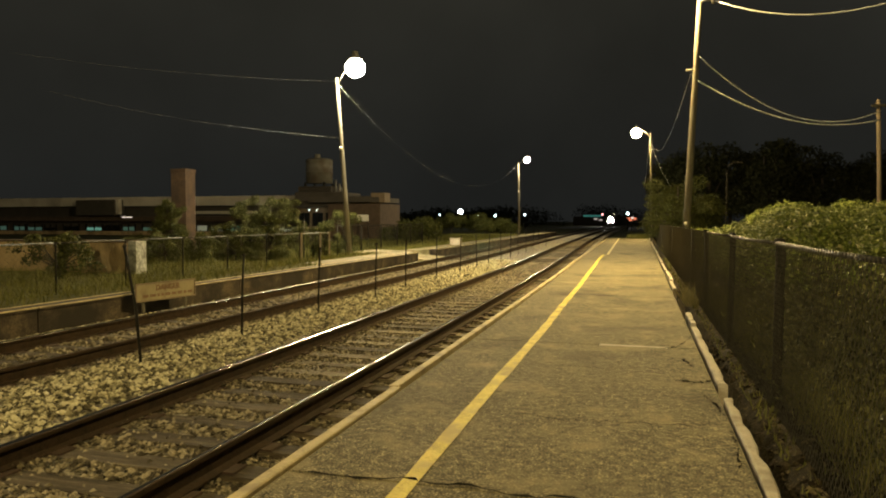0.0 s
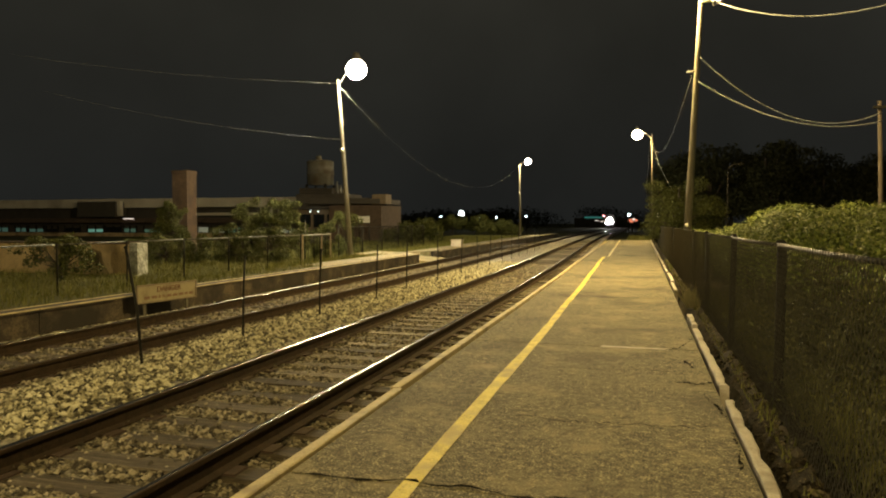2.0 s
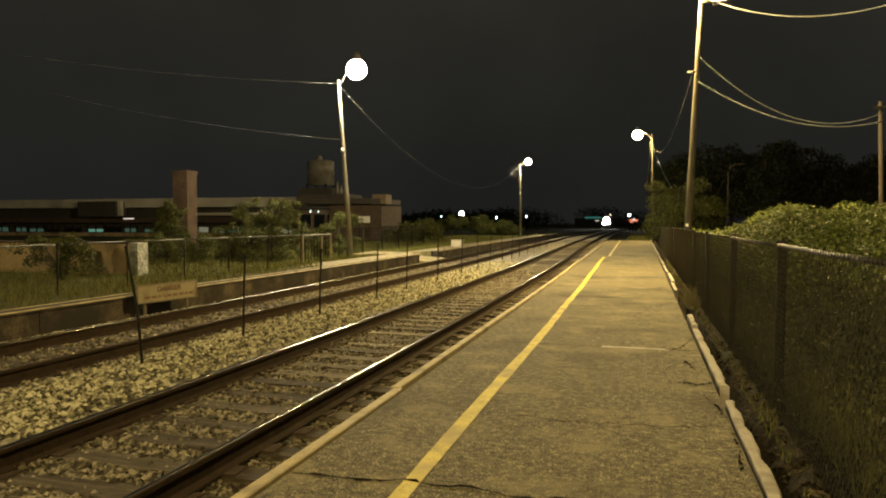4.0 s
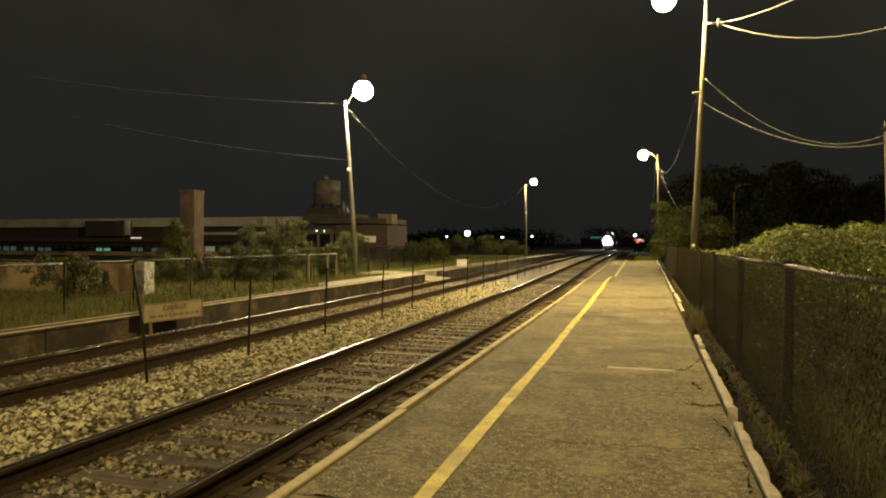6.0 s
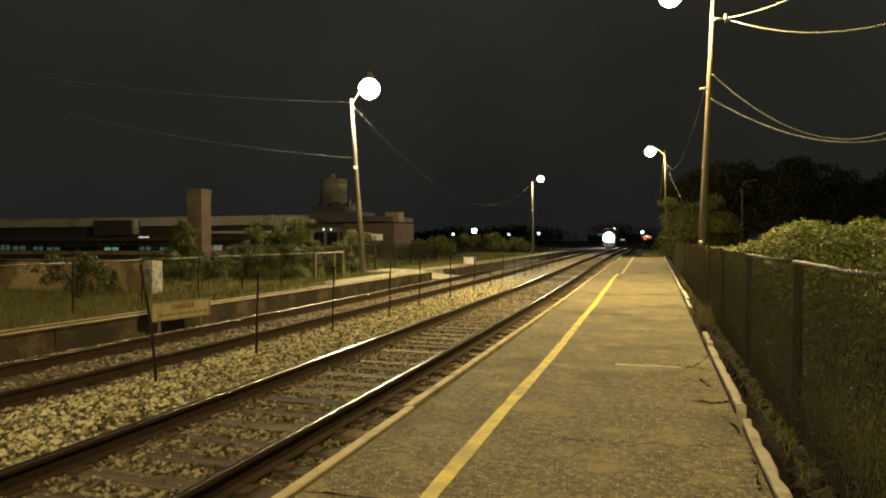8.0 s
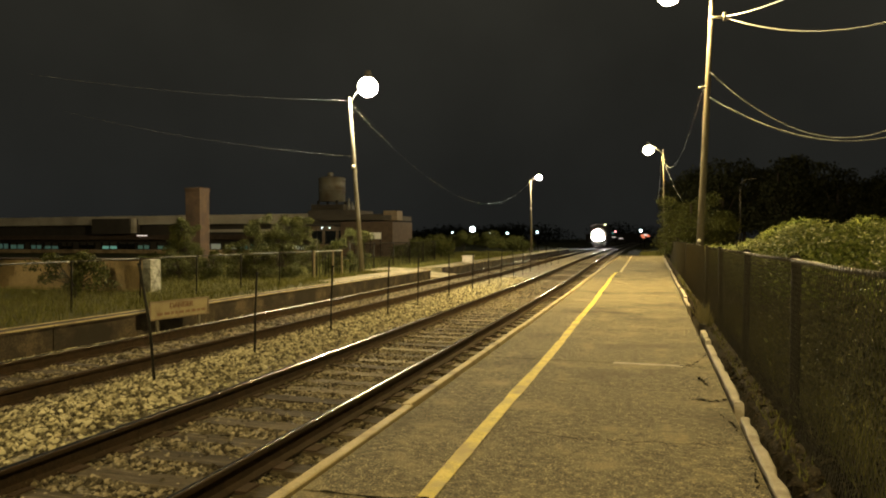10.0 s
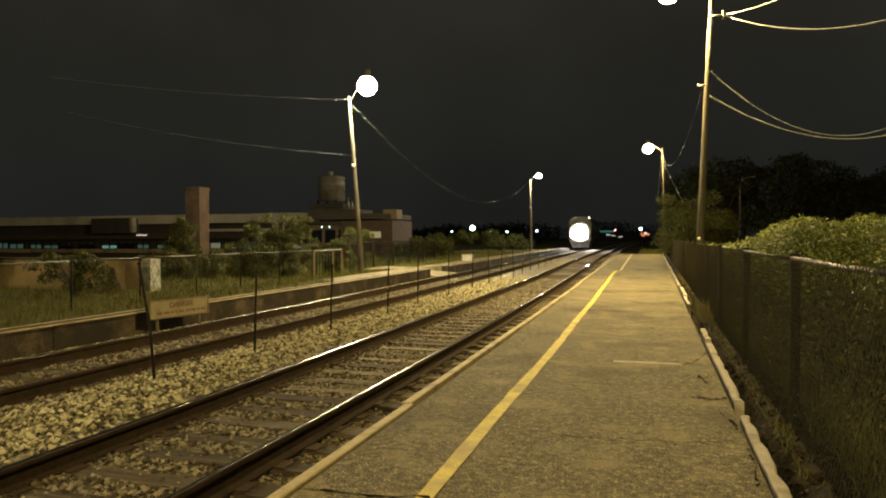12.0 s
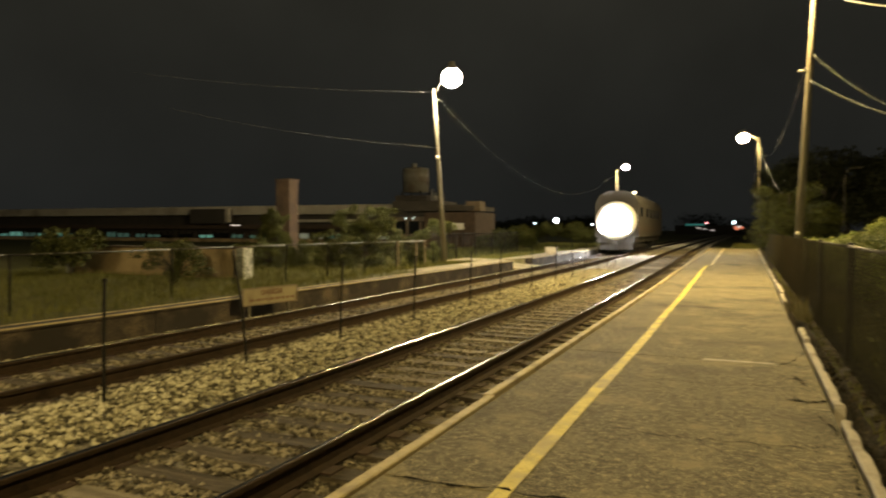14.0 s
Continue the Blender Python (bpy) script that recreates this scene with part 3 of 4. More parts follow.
# ---- far platform ----
def far_platform():
    pf = thing("far_platform", "low far platform with sandy top and stained concrete face", "platform", (0, 0, 0), kind="structure")

    def edge(y):
        return -9.42 + curve_x(y) * 0.8
    for y0, y1 in ((-12, 3), (3, 9), (9, 15), (15, 21), (21, 30), (33.2, 40), (40, 50), (50, 64), (64, 95)):
        bm = bmesh.new()
        ys = np.linspace(y0 + 0.01, y1 - 0.01, 6)
        run = [(edge(y), y, 0) for y in ys]
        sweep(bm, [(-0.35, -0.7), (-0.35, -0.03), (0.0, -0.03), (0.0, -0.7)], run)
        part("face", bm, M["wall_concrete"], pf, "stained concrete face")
        bm = bmesh.new()
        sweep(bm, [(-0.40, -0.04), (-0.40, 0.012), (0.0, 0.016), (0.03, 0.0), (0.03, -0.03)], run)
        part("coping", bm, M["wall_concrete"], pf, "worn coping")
        # light along the two coping edges is put in as pale strips
        for o in (-0.385, -0.03):
            bm = bmesh.new()
            sweep(bm, [(o, 0.0), (o, 0.021), (o + 0.055, 0.021), (o + 0.055, 0.0)], run)
            part("edge_highlight", bm, M["edge"], pf, "pale line for the lit edge of the coping")
        bm = bmesh.new()
        sweep(bm, [(-1.5, -0.6), (-1.5, -0.01), (-0.41, 0.0), (-0.41, -0.6)] if y1 < 22 else [(-2.9, -0.6), (-2.9, -0.2), (-1.7, -0.03), (-0.41, 0.0), (-0.41, -0.6)], run)
        part("deck", bm, M["dirt"] if y1 > 22 else M["grass_ground"], pf, "sandy deck" if y1 > 22 else "weedy deck")
    # sandy gap between the two lengths of platform
    bm = bmesh.new()
    sweep(bm, [(-3.4, -0.6), (-3.4, -0.02), (-1.6, -0.05), (-0.6, -0.22), (0.7, -0.345), (0.7, -0.6)], [(edge(y), y, 0) for y in (29.98, 30.5, 31.2, 32, 32.6, 33.19)])
    part("ramp", bm, M["dirt"], pf, "sandy ramp down to the track")
    return pf


far_platform()


# ---- lamps ----
def lamp_pole(base, top, head, mat, size=1.0, radius=0.13, bracket=True, name="platform_lamp", label="tall wooden lamp pole with a bright lamp on a short arm"):
    """A round pole, a bent arm, and a lamp head with hood and refractor."""
    lamp = thing(name, label, "lamp post", base, group="platform lamps")
    o = Vector(base)
    b, t, h = Vector((0, 0, -0.4)), Vector(top) - o, Vector(head) - o
    bm = bmesh.new()
    tube(bm, [b, b.lerp(t, 0.35), b.lerp(t, 0.7), t], [radius, radius * 0.86, radius * 0.69, radius * 0.54], 14)
    part("pole", bm, M["pole"], lamp)
    bm = bmesh.new()
    s = t - Vector((0, 0, 0.35))
    tube(bm, [s, s.lerp(h, 0.35) + Vector((0, 0, 0.22)), s.lerp(h, 0.75) + Vector((0, 0, 0.3)), h + Vector((0, 0, 0.22))], 0.025, 8)
    part("arm", bm, M["steel"], lamp, "thin steel arm")
    bm = bmesh.new()
    lathe(bm, [(0, 0.42), (0.07, 0.42), (0.1, 0.38), (0.11, 0.27), (0.17, 0.22), (0.2, 0.17), (0.17, 0.18), (0.06, 0.24)], 24, Matrix.Translation(h) @ Matrix.Scale(size, 4))
    part("hood", bm, M["steel"], lamp, "grey metal hood")
    # lens is built larger than a real refractor to stand for its glare
    bm = bmesh.new()
    lathe(bm, [(0.0, 0.21), (0.13, 0.19), (0.23, 0.11), (0.285, 0.0), (0.29, -0.08), (0.26, -0.19), (0.18, -0.28), (0.08, -0.33), (0, -0.34)], 24, Matrix.Translation(h) @ Matrix.Scale(size, 4))
    lens = part("lens", bm, mat, lamp, "glowing glass refractor, oversized for its glare")
    lens.visible_shadow = False
    if bracket:
        bm = bmesh.new()
        m = b.lerp(t, 0.62)
        tube(bm, [m + Vector((0.0, -0.1, -0.08)), m + Vector((0.0, -0.1, 0.08))], 0.07, 10)
        part("bracket", bm, M["white"], lamp, "pale bracket")
    return lamp


# the factor after the lens material swells the head to glare size
lamp_pole((-13.1, 30, -0.1), (-13.73, 30.0, 8.1), (-12.8, 30.0, 8.62), M["lamp_white"], 1.6)
lamp_pole((-13.6, 80, -0.1), (-13.75, 80.0, 8.25), (-12.75, 80.0, 8.6), M["lamp_white"], 1.1)
lamp_pole((1.12, 20.0, -0.1), (1.50, 20.0, 8.3), (0.38, 20.0, 8.15), M["lamp_warm"], 1.05, 0.108, False)
lamp_pole((0.75, 52.0, -0.1), (0.6, 52.0, 7.8), (-0.4, 52.0, 7.85), M["lamp_warm"], 1.2, 0.07, False)


# ---- buildings ----
def factory():
    """A long low works building far behind the tracks, with fascia, ledges and lit windows."""
    f = thing("factory", "long low sooty factory with pale fascia and lit windows", "building", (0, 0, 0))
    y0 = 75.0
    x0, x1 = -120.0, -40.0
    bm = bmesh.new()
    box(bm, (x0 + x1) / 2, y0 + 12, 1.4, x1 - x0, 20, 4.4)
    part("wall", bm, M["dark_wall"], f)
    bm = bmesh.new()
    box(bm, (x0 + x1) / 2, y0 + 11.2, 4.0, x1 - x0 + 0.6, 21.5, 1.15, 0.04)
    part("fascia", bm, M["fascia"], f, "pale roof fascia")
    bm = bmesh.new()
    box(bm, (x0 + x1) / 2, y0 + 1.2, 1.75, x1 - x0, 1.6, 0.6, 0.03)
    part("ledge", bm, M["brick"], f)
    bm = bmesh.new()
    box(bm, (x0 + x1) / 2, y0 + 1.0, -0.5, x1 - x0, 2.0, 1.3, 0.03)
    part("plinth", bm, M["tan"], f)
    rng = random.Random(4)
    x = x0 + 2
    while x < x1 - 2:
        w = rng.choice((2.0, 2.6, 3.2))
        win = new("window")
        win.parent = f
        bm = bmesh.new()
        tall = rng.uniform(0.35, 0.75)
        box(bm, x + w / 2, y0 + 1.95, 0.2 + tall / 2, w, 0.08, tall)
        part("pane", bm, M[rng.choice(("teal_window", "teal_window", "dim_window", "train_glass") if x < -60 else ("pale_window", "dim_window", "train_glass"))], win)
        bm = bmesh.new()
        for k in (0, 0.5, 1):
            box(bm, x + w * k, y0 + 1.88, 0.62, 0.12, 0.14, 1.0)
        box(bm, x + w / 2, y0 + 1.88, 0.16, w + 0.2, 0.16, 0.12)
        part("frame", bm, M["dark_steel"], win)
        x += w + rng.choice((0.25, 0.4, 1.2))
    bm = bmesh.new()
    box(bm, -67.9, y0 - 0.2, 3.2, 6.0, 2.0, 2.0, 0.04)
    part("loading_bay", bm, M["dark_wall"], f, "dark boxed bay under the roof")
    bm = bmesh.new()
    box(bm, -64.7, y0 - 0.6, 3.3, 0.45, 0.6, 1.9, 0.03)
    part("pilaster", bm, M["fascia"], f)
    bm = bmesh.new()
    box(bm, -64.2, y0 + 0.3, 1.98, 1.6, 0.12, 0.14, 0.02)
    part("tube_light", bm, M["lit_panel"], f, "lit tube light")
    bm = bmesh.new()
    box(bm, -50, y0 + 0.9, 2.55, 9, 0.2, 0.35, 0.02)
    part("sill_band", bm, M["fascia"], f)


factory()


def chimney():
    c = thing("brick_chimney", "square brown brick chimney with a stepped cap, lit from one side", "chimney", (-24.6, 33.3, -0.3))
    c.rotation_euler = (0, 0, math.radians(2))
    bm = bmesh.new()
    box(bm, 0, 0, 2.2, 0.92, 0.92, 4.7, 0.015)
    part("shaft", bm, M["chimney_brick"], c)
    bm = bmesh.new()
    box(bm, 0, 0, 4.48, 0.97, 0.97, 0.1, 0.015)
    box(bm, 0, 0, 4.58, 1.0, 1.0, 0.1, 0.015)
    part("cap", bm, M["chimney_brick"], c, "stepped brick cap")


chimney()


def works_house():
    b = thing("works_building", "brown brick works building with flat roofs", "building", (0, 0, 0))
    bm = bmesh.new()
    box(bm, -28.4, 69, 1.3, 5.8, 6, 3.9, 0.03)
    part("wall", bm, M["brick"], b)
    bm = bmesh.new()
    box(bm, -29.6, 69, 3.65, 8.0, 6.2, 0.5, 0.04)
    part("parapet", bm, M["dark_wall"], b)
    # block added to make only the right end of the parapet pale
    bm = bmesh.new()
    box(bm, -25.75, 66.8, 3.85, 1.5, 1.6, 1.0, 0.03)
    part("parapet_end", bm, M["brick_pale"], b, "pale block at the right end of the parapet")
    bm = bmesh.new()
    box(bm, -30.0, 69, 3.96, 6.4, 5.6, 0.12, 0.02)
    part("roof", bm, M["dark_wall"], b)
    bm = bmesh.new()
    box(bm, -33.0, 71, 1.2, 6.0, 6, 3.4, 0.03)
    part("wall", bm, M["brick_pale"], b, "pale lower wall")
    bm = bmesh.new()
    box(bm, -33.4, 70.6, 3.3, 8.4, 6.8, 0.8, 0.05)
    part("roof", bm, M["dark_wall"], b)
    bm = bmesh.new()
    box(bm, -33.2, 70.2, 4.1, 5.6, 5.0, 0.9, 0.05)
    part("roof_block", bm, M["dark_wall"], b)
    for x in (-34.0, -33.1):
        bm = bmesh.new()
        lathe(bm, [(0, 0.09), (0.06, 0.05), (0.07, 0), (0.05, -0.06), (0, -0.09)], 10, Matrix.Translation((x, 67.1, 2.62)))
        box(bm, x, 67.18, 2.72, 0.1, 0.2, 0.04)
        part("wall_lamp", bm, M["wall_lamp"], b, "small white wall lamp")
    for x in (-35.0, -33.4, -31.8):
        win = new("window")
        win.parent = b
        bm = bmesh.new()
        box(bm, x, 67.96, 1.7, 1.1, 0.06, 1.3)
        part("pane", bm, M["train_glass"], win)
        bm = bmesh.new()
        for k in (-0.58, 0, 0.58):
            box(bm, x + k, 67.93, 1.7, 0.07, 0.1, 1.4)
        box(bm, x, 67.92, 1.0, 1.35, 0.16, 0.1)
        part("frame", bm, M["dark_steel"], win)


works_house()


def tank():
    t = thing("roof_tank", "dull sheet-metal tank on a dark louvred roof base", "tank", (-34.0, 69.6, 4.55))
    bm = bmesh.new()
    lathe(bm, [(0, 3.8), (1.25, 3.72), (1.46, 3.6), (1.5, 3.5), (1.5, 3.44), (1.46, 3.42), (1.46, 2.3), (1.5, 2.28), (1.5, 2.2), (1.46, 2.18), (1.46, 1.05), (0, 1.02)], 24)
    part("drum", bm, M["tank"], t, "sheet-metal drum with raised hoops")
    bm = bmesh.new()
    tube(bm, [(-0.2, 0, 3.7), (-0.2, 0, 4.25)], 0.32, 10)
    part("hatch", bm, M["tank"], t)
    bm = bmesh.new()
    box(bm, 0.2, 0, 0.2, 3.9, 3.2, 0.9, 0.03)
    part("base", bm, M["dark_wall"], t, "dark roof base")
    for k in range(5):
        bm = bmesh.new()
        box(bm, 0.2, -1.62, -0.1 + k * 0.16, 3.6, 0.08, 0.05, 0.01)
        part("louvre", bm, M["dark_steel"], t)
    for dx in (-1.1, 1.1):
        for dy in (-1.1, 1.1):
            bm = bmesh.new()
            box(bm, dx, dy, 0.8, 0.22, 0.22, 0.6)
            part("leg", bm, M["dark_steel"], t)
    for dx in (2.35, 2.75):
        bm = bmesh.new()
        tube(bm, [(dx, -0.8, -0.2), (dx, -0.8, 1.35 if dx < 2.5 else 0.95)], 0.13, 8)
        part("vent_pipe", bm, M["steel"], t, "grey vent pipe")


tank()


# ---- behind the far platform ----
def fence_back():
    """Low chain-link fence behind the far platform, with a gate by the lamp."""
    fence = thing("chain_link_fence", "low chain-link fence behind the far platform", "fence", (0, 0, 0))
    pts = [(-12.1, 4.2), (-12.4, 8.4), (-12.65, 12.55), (-12.95, 15.1), (-13.12, 17.68), (-13.14, 20.03), (-13.2, 22.61), (-13.32, 25.4)]
    top = 0.93
    for x, y in pts:
        bm = bmesh.new()
        tube(bm, [(x, y, -0.6), (x + 0.02, y, top + 0.03)], 0.022, 8)
        part("post", bm, M["dark_steel"], fence)
    V, F = [], []
    r = 0.0018
    for (xa, ya), (xb, yb) in zip(pts, pts[1:]):
        bm = bmesh.new()
        tube(bm, [(xa, ya, top), (xb, yb, top)], 0.021, 6)
        part("top_rail", bm, M["fence_rail"], fence)
        n = int((yb - ya) / 0.17)
        for i in range(n):
            for za, zb in ((-0.28, top), (top, -0.28)):
                p = Vector((xa, ya, za)).lerp(Vector((xb, yb, za)), i / n)
                q = Vector((xa, ya, zb)).lerp(Vector((xb, yb, zb)), min(1, i / n + 0.35))
                b = len(V)
                for c in (p, q):
                    V.extend([(c.x - r, c.y, c.z), (c.x + r, c.y - r, c.z), (c.x + r, c.y + r, c.z)])
                F.extend([(b, b + 1, b + 4, b + 3), (b + 1, b + 2, b + 5, b + 4), (b + 2, b, b + 3, b + 5)])
    ob = new("wire_mesh", raw_mesh("wire_mesh", V, F, M["mesh"]))
    ob.parent = fence
    tagged(ob, "dark diamond wire mesh", "", "", "stuff")


def gate():
    g = thing("metal_gate", "pale steel gate frame with vertical bars", "gate", (0, 0, 0))
    for x, y in ((-13.33, 25.6), (-13.45, 27.6), (-13.5, 28.6)):
        bm = bmesh.new()
        box(bm, x, y, 0.3, 0.06, 0.06, 1.3, 0.01)
        part("gate_post", bm, M["brick_pale"], g)
    bm = bmesh.new()
    for z in (0.92,):
        tube(bm, [(-13.33, 25.6, z), (-13.45, 27.6, z), (-13.5, 28.6, z)], 0.02, 8)
    part("top_bar", bm, M["steel"], g, "pale top bar")
    for i in range(9):
        bm = bmesh.new()
        y = 25.85 + i * 0.3
        tube(bm, [(-13.35 - 0.04 * (y - 25.8), y, -0.25), (-13.35 - 0.04 * (y - 25.8), y, 0.9)], 0.012, 6)
        part("bar", bm, M["dark_steel"], g)


def far_fence():
    """Taller fence beyond the lamp."""
    fence = thing("chain_link_fence", "grey chain-link fence beyond the lamp pole", "fence", (0, 0, 0))
    pts = [(-14.2, 31.0), (-14.6, 35.0), (-15.0, 39.0), (-15.4, 43.0), (-15.8, 47.0), (-16.2, 51.0)]
    for x, y in pts:
        bm = bmesh.new()
        tube(bm, [(x, y, -0.6), (x, y, 1.25)], 0.03, 8)
        part("post", bm, M["dark_steel"], fence)
    V, F = [], []
    r = 0.003
    for (xa, ya), (xb, yb) in zip(pts, pts[1:]):
        bm = bmesh.new()
        tube(bm, [(xa, ya, 1.22), (xb, yb, 1.22)], 0.022, 6)
        part("top_rail", bm, M["dark_steel"], fence)
        for i in range(26):
            for za, zb in ((-0.28, 1.22), (1.22, -0.28)):
                p = Vector((xa, ya, za)).lerp(Vector((xb, yb, za)), i / 26)
                q = Vector((xa, ya, zb)).lerp(Vector((xb, yb, zb)), min(1, i / 26 + 0.3))
                b = len(V)
                for c in (p, q):
                    V.extend([(c.x - r, c.y, c.z), (c.x + r, c.y - r, c.z), (c.x + r, c.y + r, c.z)])
                F.extend([(b, b + 1, b + 4, b + 3), (b + 1, b + 2, b + 5, b + 4), (b + 2, b, b + 3, b + 5)])
    ob = new("wire_mesh", raw_mesh("wire_mesh", V, F, M["dark_steel"]))
    ob.parent = fence
    tagged(ob, "grey diamond wire mesh", "", "", "stuff")


fence_back()
gate()
far_fence()


def tan_wall():
    bm = bmesh.new()
    box(bm, -20.15, 19.2, 0.1, 8.1, 0.35, 1.25, 0.02)
    w = thing("yard_wall", "low tan painted yard wall with pale end piers", "wall", (0, 0, 0))
    part("wall", bm, M["tan"], w)
    bm = bmesh.new()
    box(bm, -20.15, 19.2, 0.755, 8.2, 0.45, 0.07, 0.015)
    part("cap", bm, M["brick"], w)
    for x in (-15.95, -24.35):
        bm = bmesh.new()
        box(bm, x, 19.15, 0.12, 0.32, 0.5, 1.3, 0.02)
        part("pier", bm, M["blotched"], w, "pale blotched pier")


tan_wall()


def sign_board():
    """A weathered warning board on short stakes by the far platform's face."""
    s = thing("warning_sign", "faded tan warning board with worn red lettering on short stakes", "sign", (-9.19, 11.85, 0.035))
    s.rotation_euler = (0, 0, math.radians(-8))
    bm = bmesh.new()
    box(bm, 0, 0, 0.0, 0.03, 1.52, 0.345, 0.006)
    part("board", bm, M["sign"], s)
    for y0, z0, sy, sz in ((0, -0.17, 1.56, 0.026), (0, 0.17, 1.56, 0.026), (-0.765, 0, 0.026, 0.31), (0.765, 0, 0.026, 0.31)):
        bm = bmesh.new()
        box(bm, 0.012, y0, z0, 0.03, sy, sz, 0.004)
        part("frame_strip", bm, M["brick_pale"], s)
    for y0 in (-0.55, 0.55):
        bm = bmesh.new()
        box(bm, -0.035, y0, -0.25, 0.04, 0.06, 0.8, 0.006)
        part("stake", bm, M["pole"], s)
    word = bpy.data.curves.new("heading", "FONT")
    word.body, word.size, word.align_x, word.align_y, word.extrude, word.offset = "DANGER", 0.155, "CENTER", "CENTER", 0.003, 0.003
    carrier = bpy.data.objects.new("heading", word)
    me = bpy.data.meshes.new_from_object(carrier)
    bpy.data.objects.remove(carrier)
    me.materials.clear()
    me.materials.append(M["sign_text"])
    me.transform(Matrix(((0, 0, 1, 0.0195), (1, 0, 0, 0.03), (0, 1, 0, 0.065), (0, 0, 0, 1))))
    ob = new("heading", me)
    ob.parent = s
    ob["label"] = "worn red heading letters"
    rng = random.Random(2)
    y = -0.6
    while y < 0.58:
        w = rng.uniform(0.05, 0.14)
        bm = bmesh.new()
        box(bm, 0.017, y + w / 2, -0.075, 0.005, w, 0.05)
        part("word_bar", bm, M["sign_text"], s)
        y += w + 0.045


sign_board()


def utility_box():
    b = thing("equipment_box", "small pale equipment box on the far platform", "box", (-10.75, 40.5, 0.0))
    bm = bmesh.new()
    box(bm, 0, 0, 0.2, 0.62, 0.5, 0.38, 0.02)
    part("case", bm, M["concrete"], b)
    bm = bmesh.new()
    box(bm, 0, 0, 0.4, 0.7, 0.58, 0.05, 0.01)
    part("lid", bm, M["concrete"], b)


utility_box()


def white_sign():
    s = thing("notice_board", "pale grey notice board on two posts", "sign", (-24.9, 60.0, -0.3))
    bm = bmesh.new()
    box(bm, 0, 0, 2.05, 1.15, 0.04, 0.6, 0.01)
    part("panel", bm, M["white"], s)
    for x in (-0.5, 0.5):
        bm = bmesh.new()
        box(bm, x, 0.05, 1.15, 0.06, 0.06, 2.4)
        part("post", bm, M["dark_steel"], s)


white_sign()


# ---- wires and far poles ----
def utility_pole():
    p = thing("utility_pole", "slim wooden utility pole rising behind the hedge", "pole", (7.05, 24, -0.2))
    bm = bmesh.new()
    tube(bm, [(0, 0, -0.3), (-0.08, 0, 3), (-0.16, 0, 5.32)], [0.075, 0.066, 0.055], 12)
    part("pole", bm, M["bark"], p)
    bm = bmesh.new()
    box(bm, -0.16, -0.1, 5.12, 0.4, 0.06, 0.08, 0.01)
    part("bracket", bm, M["dark_steel"], p)


utility_pole()


def wires():
    runs = [((1.45, 19.9, 5.85), (6.95, 23.9, 4.76), 0.90, 0.012), ((1.42, 19.9, 5.2), (6.95, 23.9, 4.50), 0.56, 0.016),
            ((1.78, 19.9, 7.3), (9.5, 16.5, 8.65), 1.5, 0.016), ((1.78, 19.9, 7.32), (8.5, 12.0, 11.5), 1.5, 0.014),
            ((-13.75, 30, 7.95), (-32, 29, 10.3), 0.25, 0.0045), ((-13.4, 30, 5.3), (-34, 33, 9.2), 0.35, 0.0055),
            ((-13.8, 80, 8.1), (-13.78, 30.1, 7.9), 3.6, 0.0032), ((0.65, 52, 7.1), (1.30, 20.1, 5.6), 1.3, 0.0035),
            ((0.66, 52, 6.9), (2.6, 47, 2.6), 0.5, 0.005), ((0.5, 52, 7.3), (0.4, 110, 7.5), 1.4, 0.012)]
    for a, b, sag, r in runs:
        bm = bmesh.new()
        wire(bm, a, b, sag, r)
        solid("overhead_wire", bm, M["cable"], "pale sagging overhead cable between poles", "cable", group="overhead wires")
    bm = bmesh.new()
    tube(bm, [(1.42, 19.88, 7.32), (1.8, 19.88, 7.3)], 0.03, 8)
    tube(bm, [(1.78, 19.88, 7.2), (1.78, 19.88, 7.42)], 0.05, 10)
    solid("insulator_bracket", bm, M["steel"], "steel insulator bracket on the lamp pole", "bracket")
    bm = bmesh.new()
    tube(bm, [(1.32, 19.86, 5.48), (1.12, 19.8, 5.46)], 0.03, 8)
    solid("pole_hook", bm, M["steel"], "short steel hook on the lamp pole", "bracket")


wires()


def pole_reflector():
    bm = bmesh.new()
    lathe(bm, [(0.0, 0.0), (0.045, 0.0), (0.045, 0.012), (0.034, 0.02), (0, 0.02)], 14, Matrix.Translation((1.16, 19.84, 1.36)) @ Matrix.Rotation(math.radians(90), 4, "X"))
    solid("reflector", bm, M["white"], "small round white reflector on the lamp pole", "reflector")


pole_reflector()


def far_lamp(x, y, z, mat, r, label):
    f = thing("street_lamp", label, "street lamp", (x, y, -0.5), group="far street lamps")
    bm = bmesh.new()
    tube(bm, [(0, 0.3, 0), (0, 0.3, z + 0.5), (0, 0.1, z + 0.5 + r)], 0.09, 8)
    part("pole", bm, M["dark_steel"], f)
    bm = bmesh.new()
    lathe(bm, [(0, r), (r * 0.7, r * 0.7), (r, 0), (r * 0.7, -r * 0.7), (0, -r)], 14, Matrix.Translation((0, 0, z + 0.5)))
    part("lens", bm, mat, f, "glowing lamp globe")


far_lamp(-38.8, 150, 3.6, M["far_white"], 0.6, "far white street lamp on a dark pole")
far_lamp(-34.75, 150, 2.9, M["far_teal_lamp"], 0.2, "far bluish street lamp on a dark pole")
far_lamp(-30.9, 150, 2.7, M["far_teal_lamp"], 0.24, "far bluish street lamp on a dark pole")
far_lamp(-24.3, 150, 2.9, M["far_teal_lamp"], 0.24, "far bluish street lamp on a dark pole")
far_lamp(-43.6, 150, 2.9, M["far_teal_lamp"], 0.2, "far bluish street lamp on a dark pole")
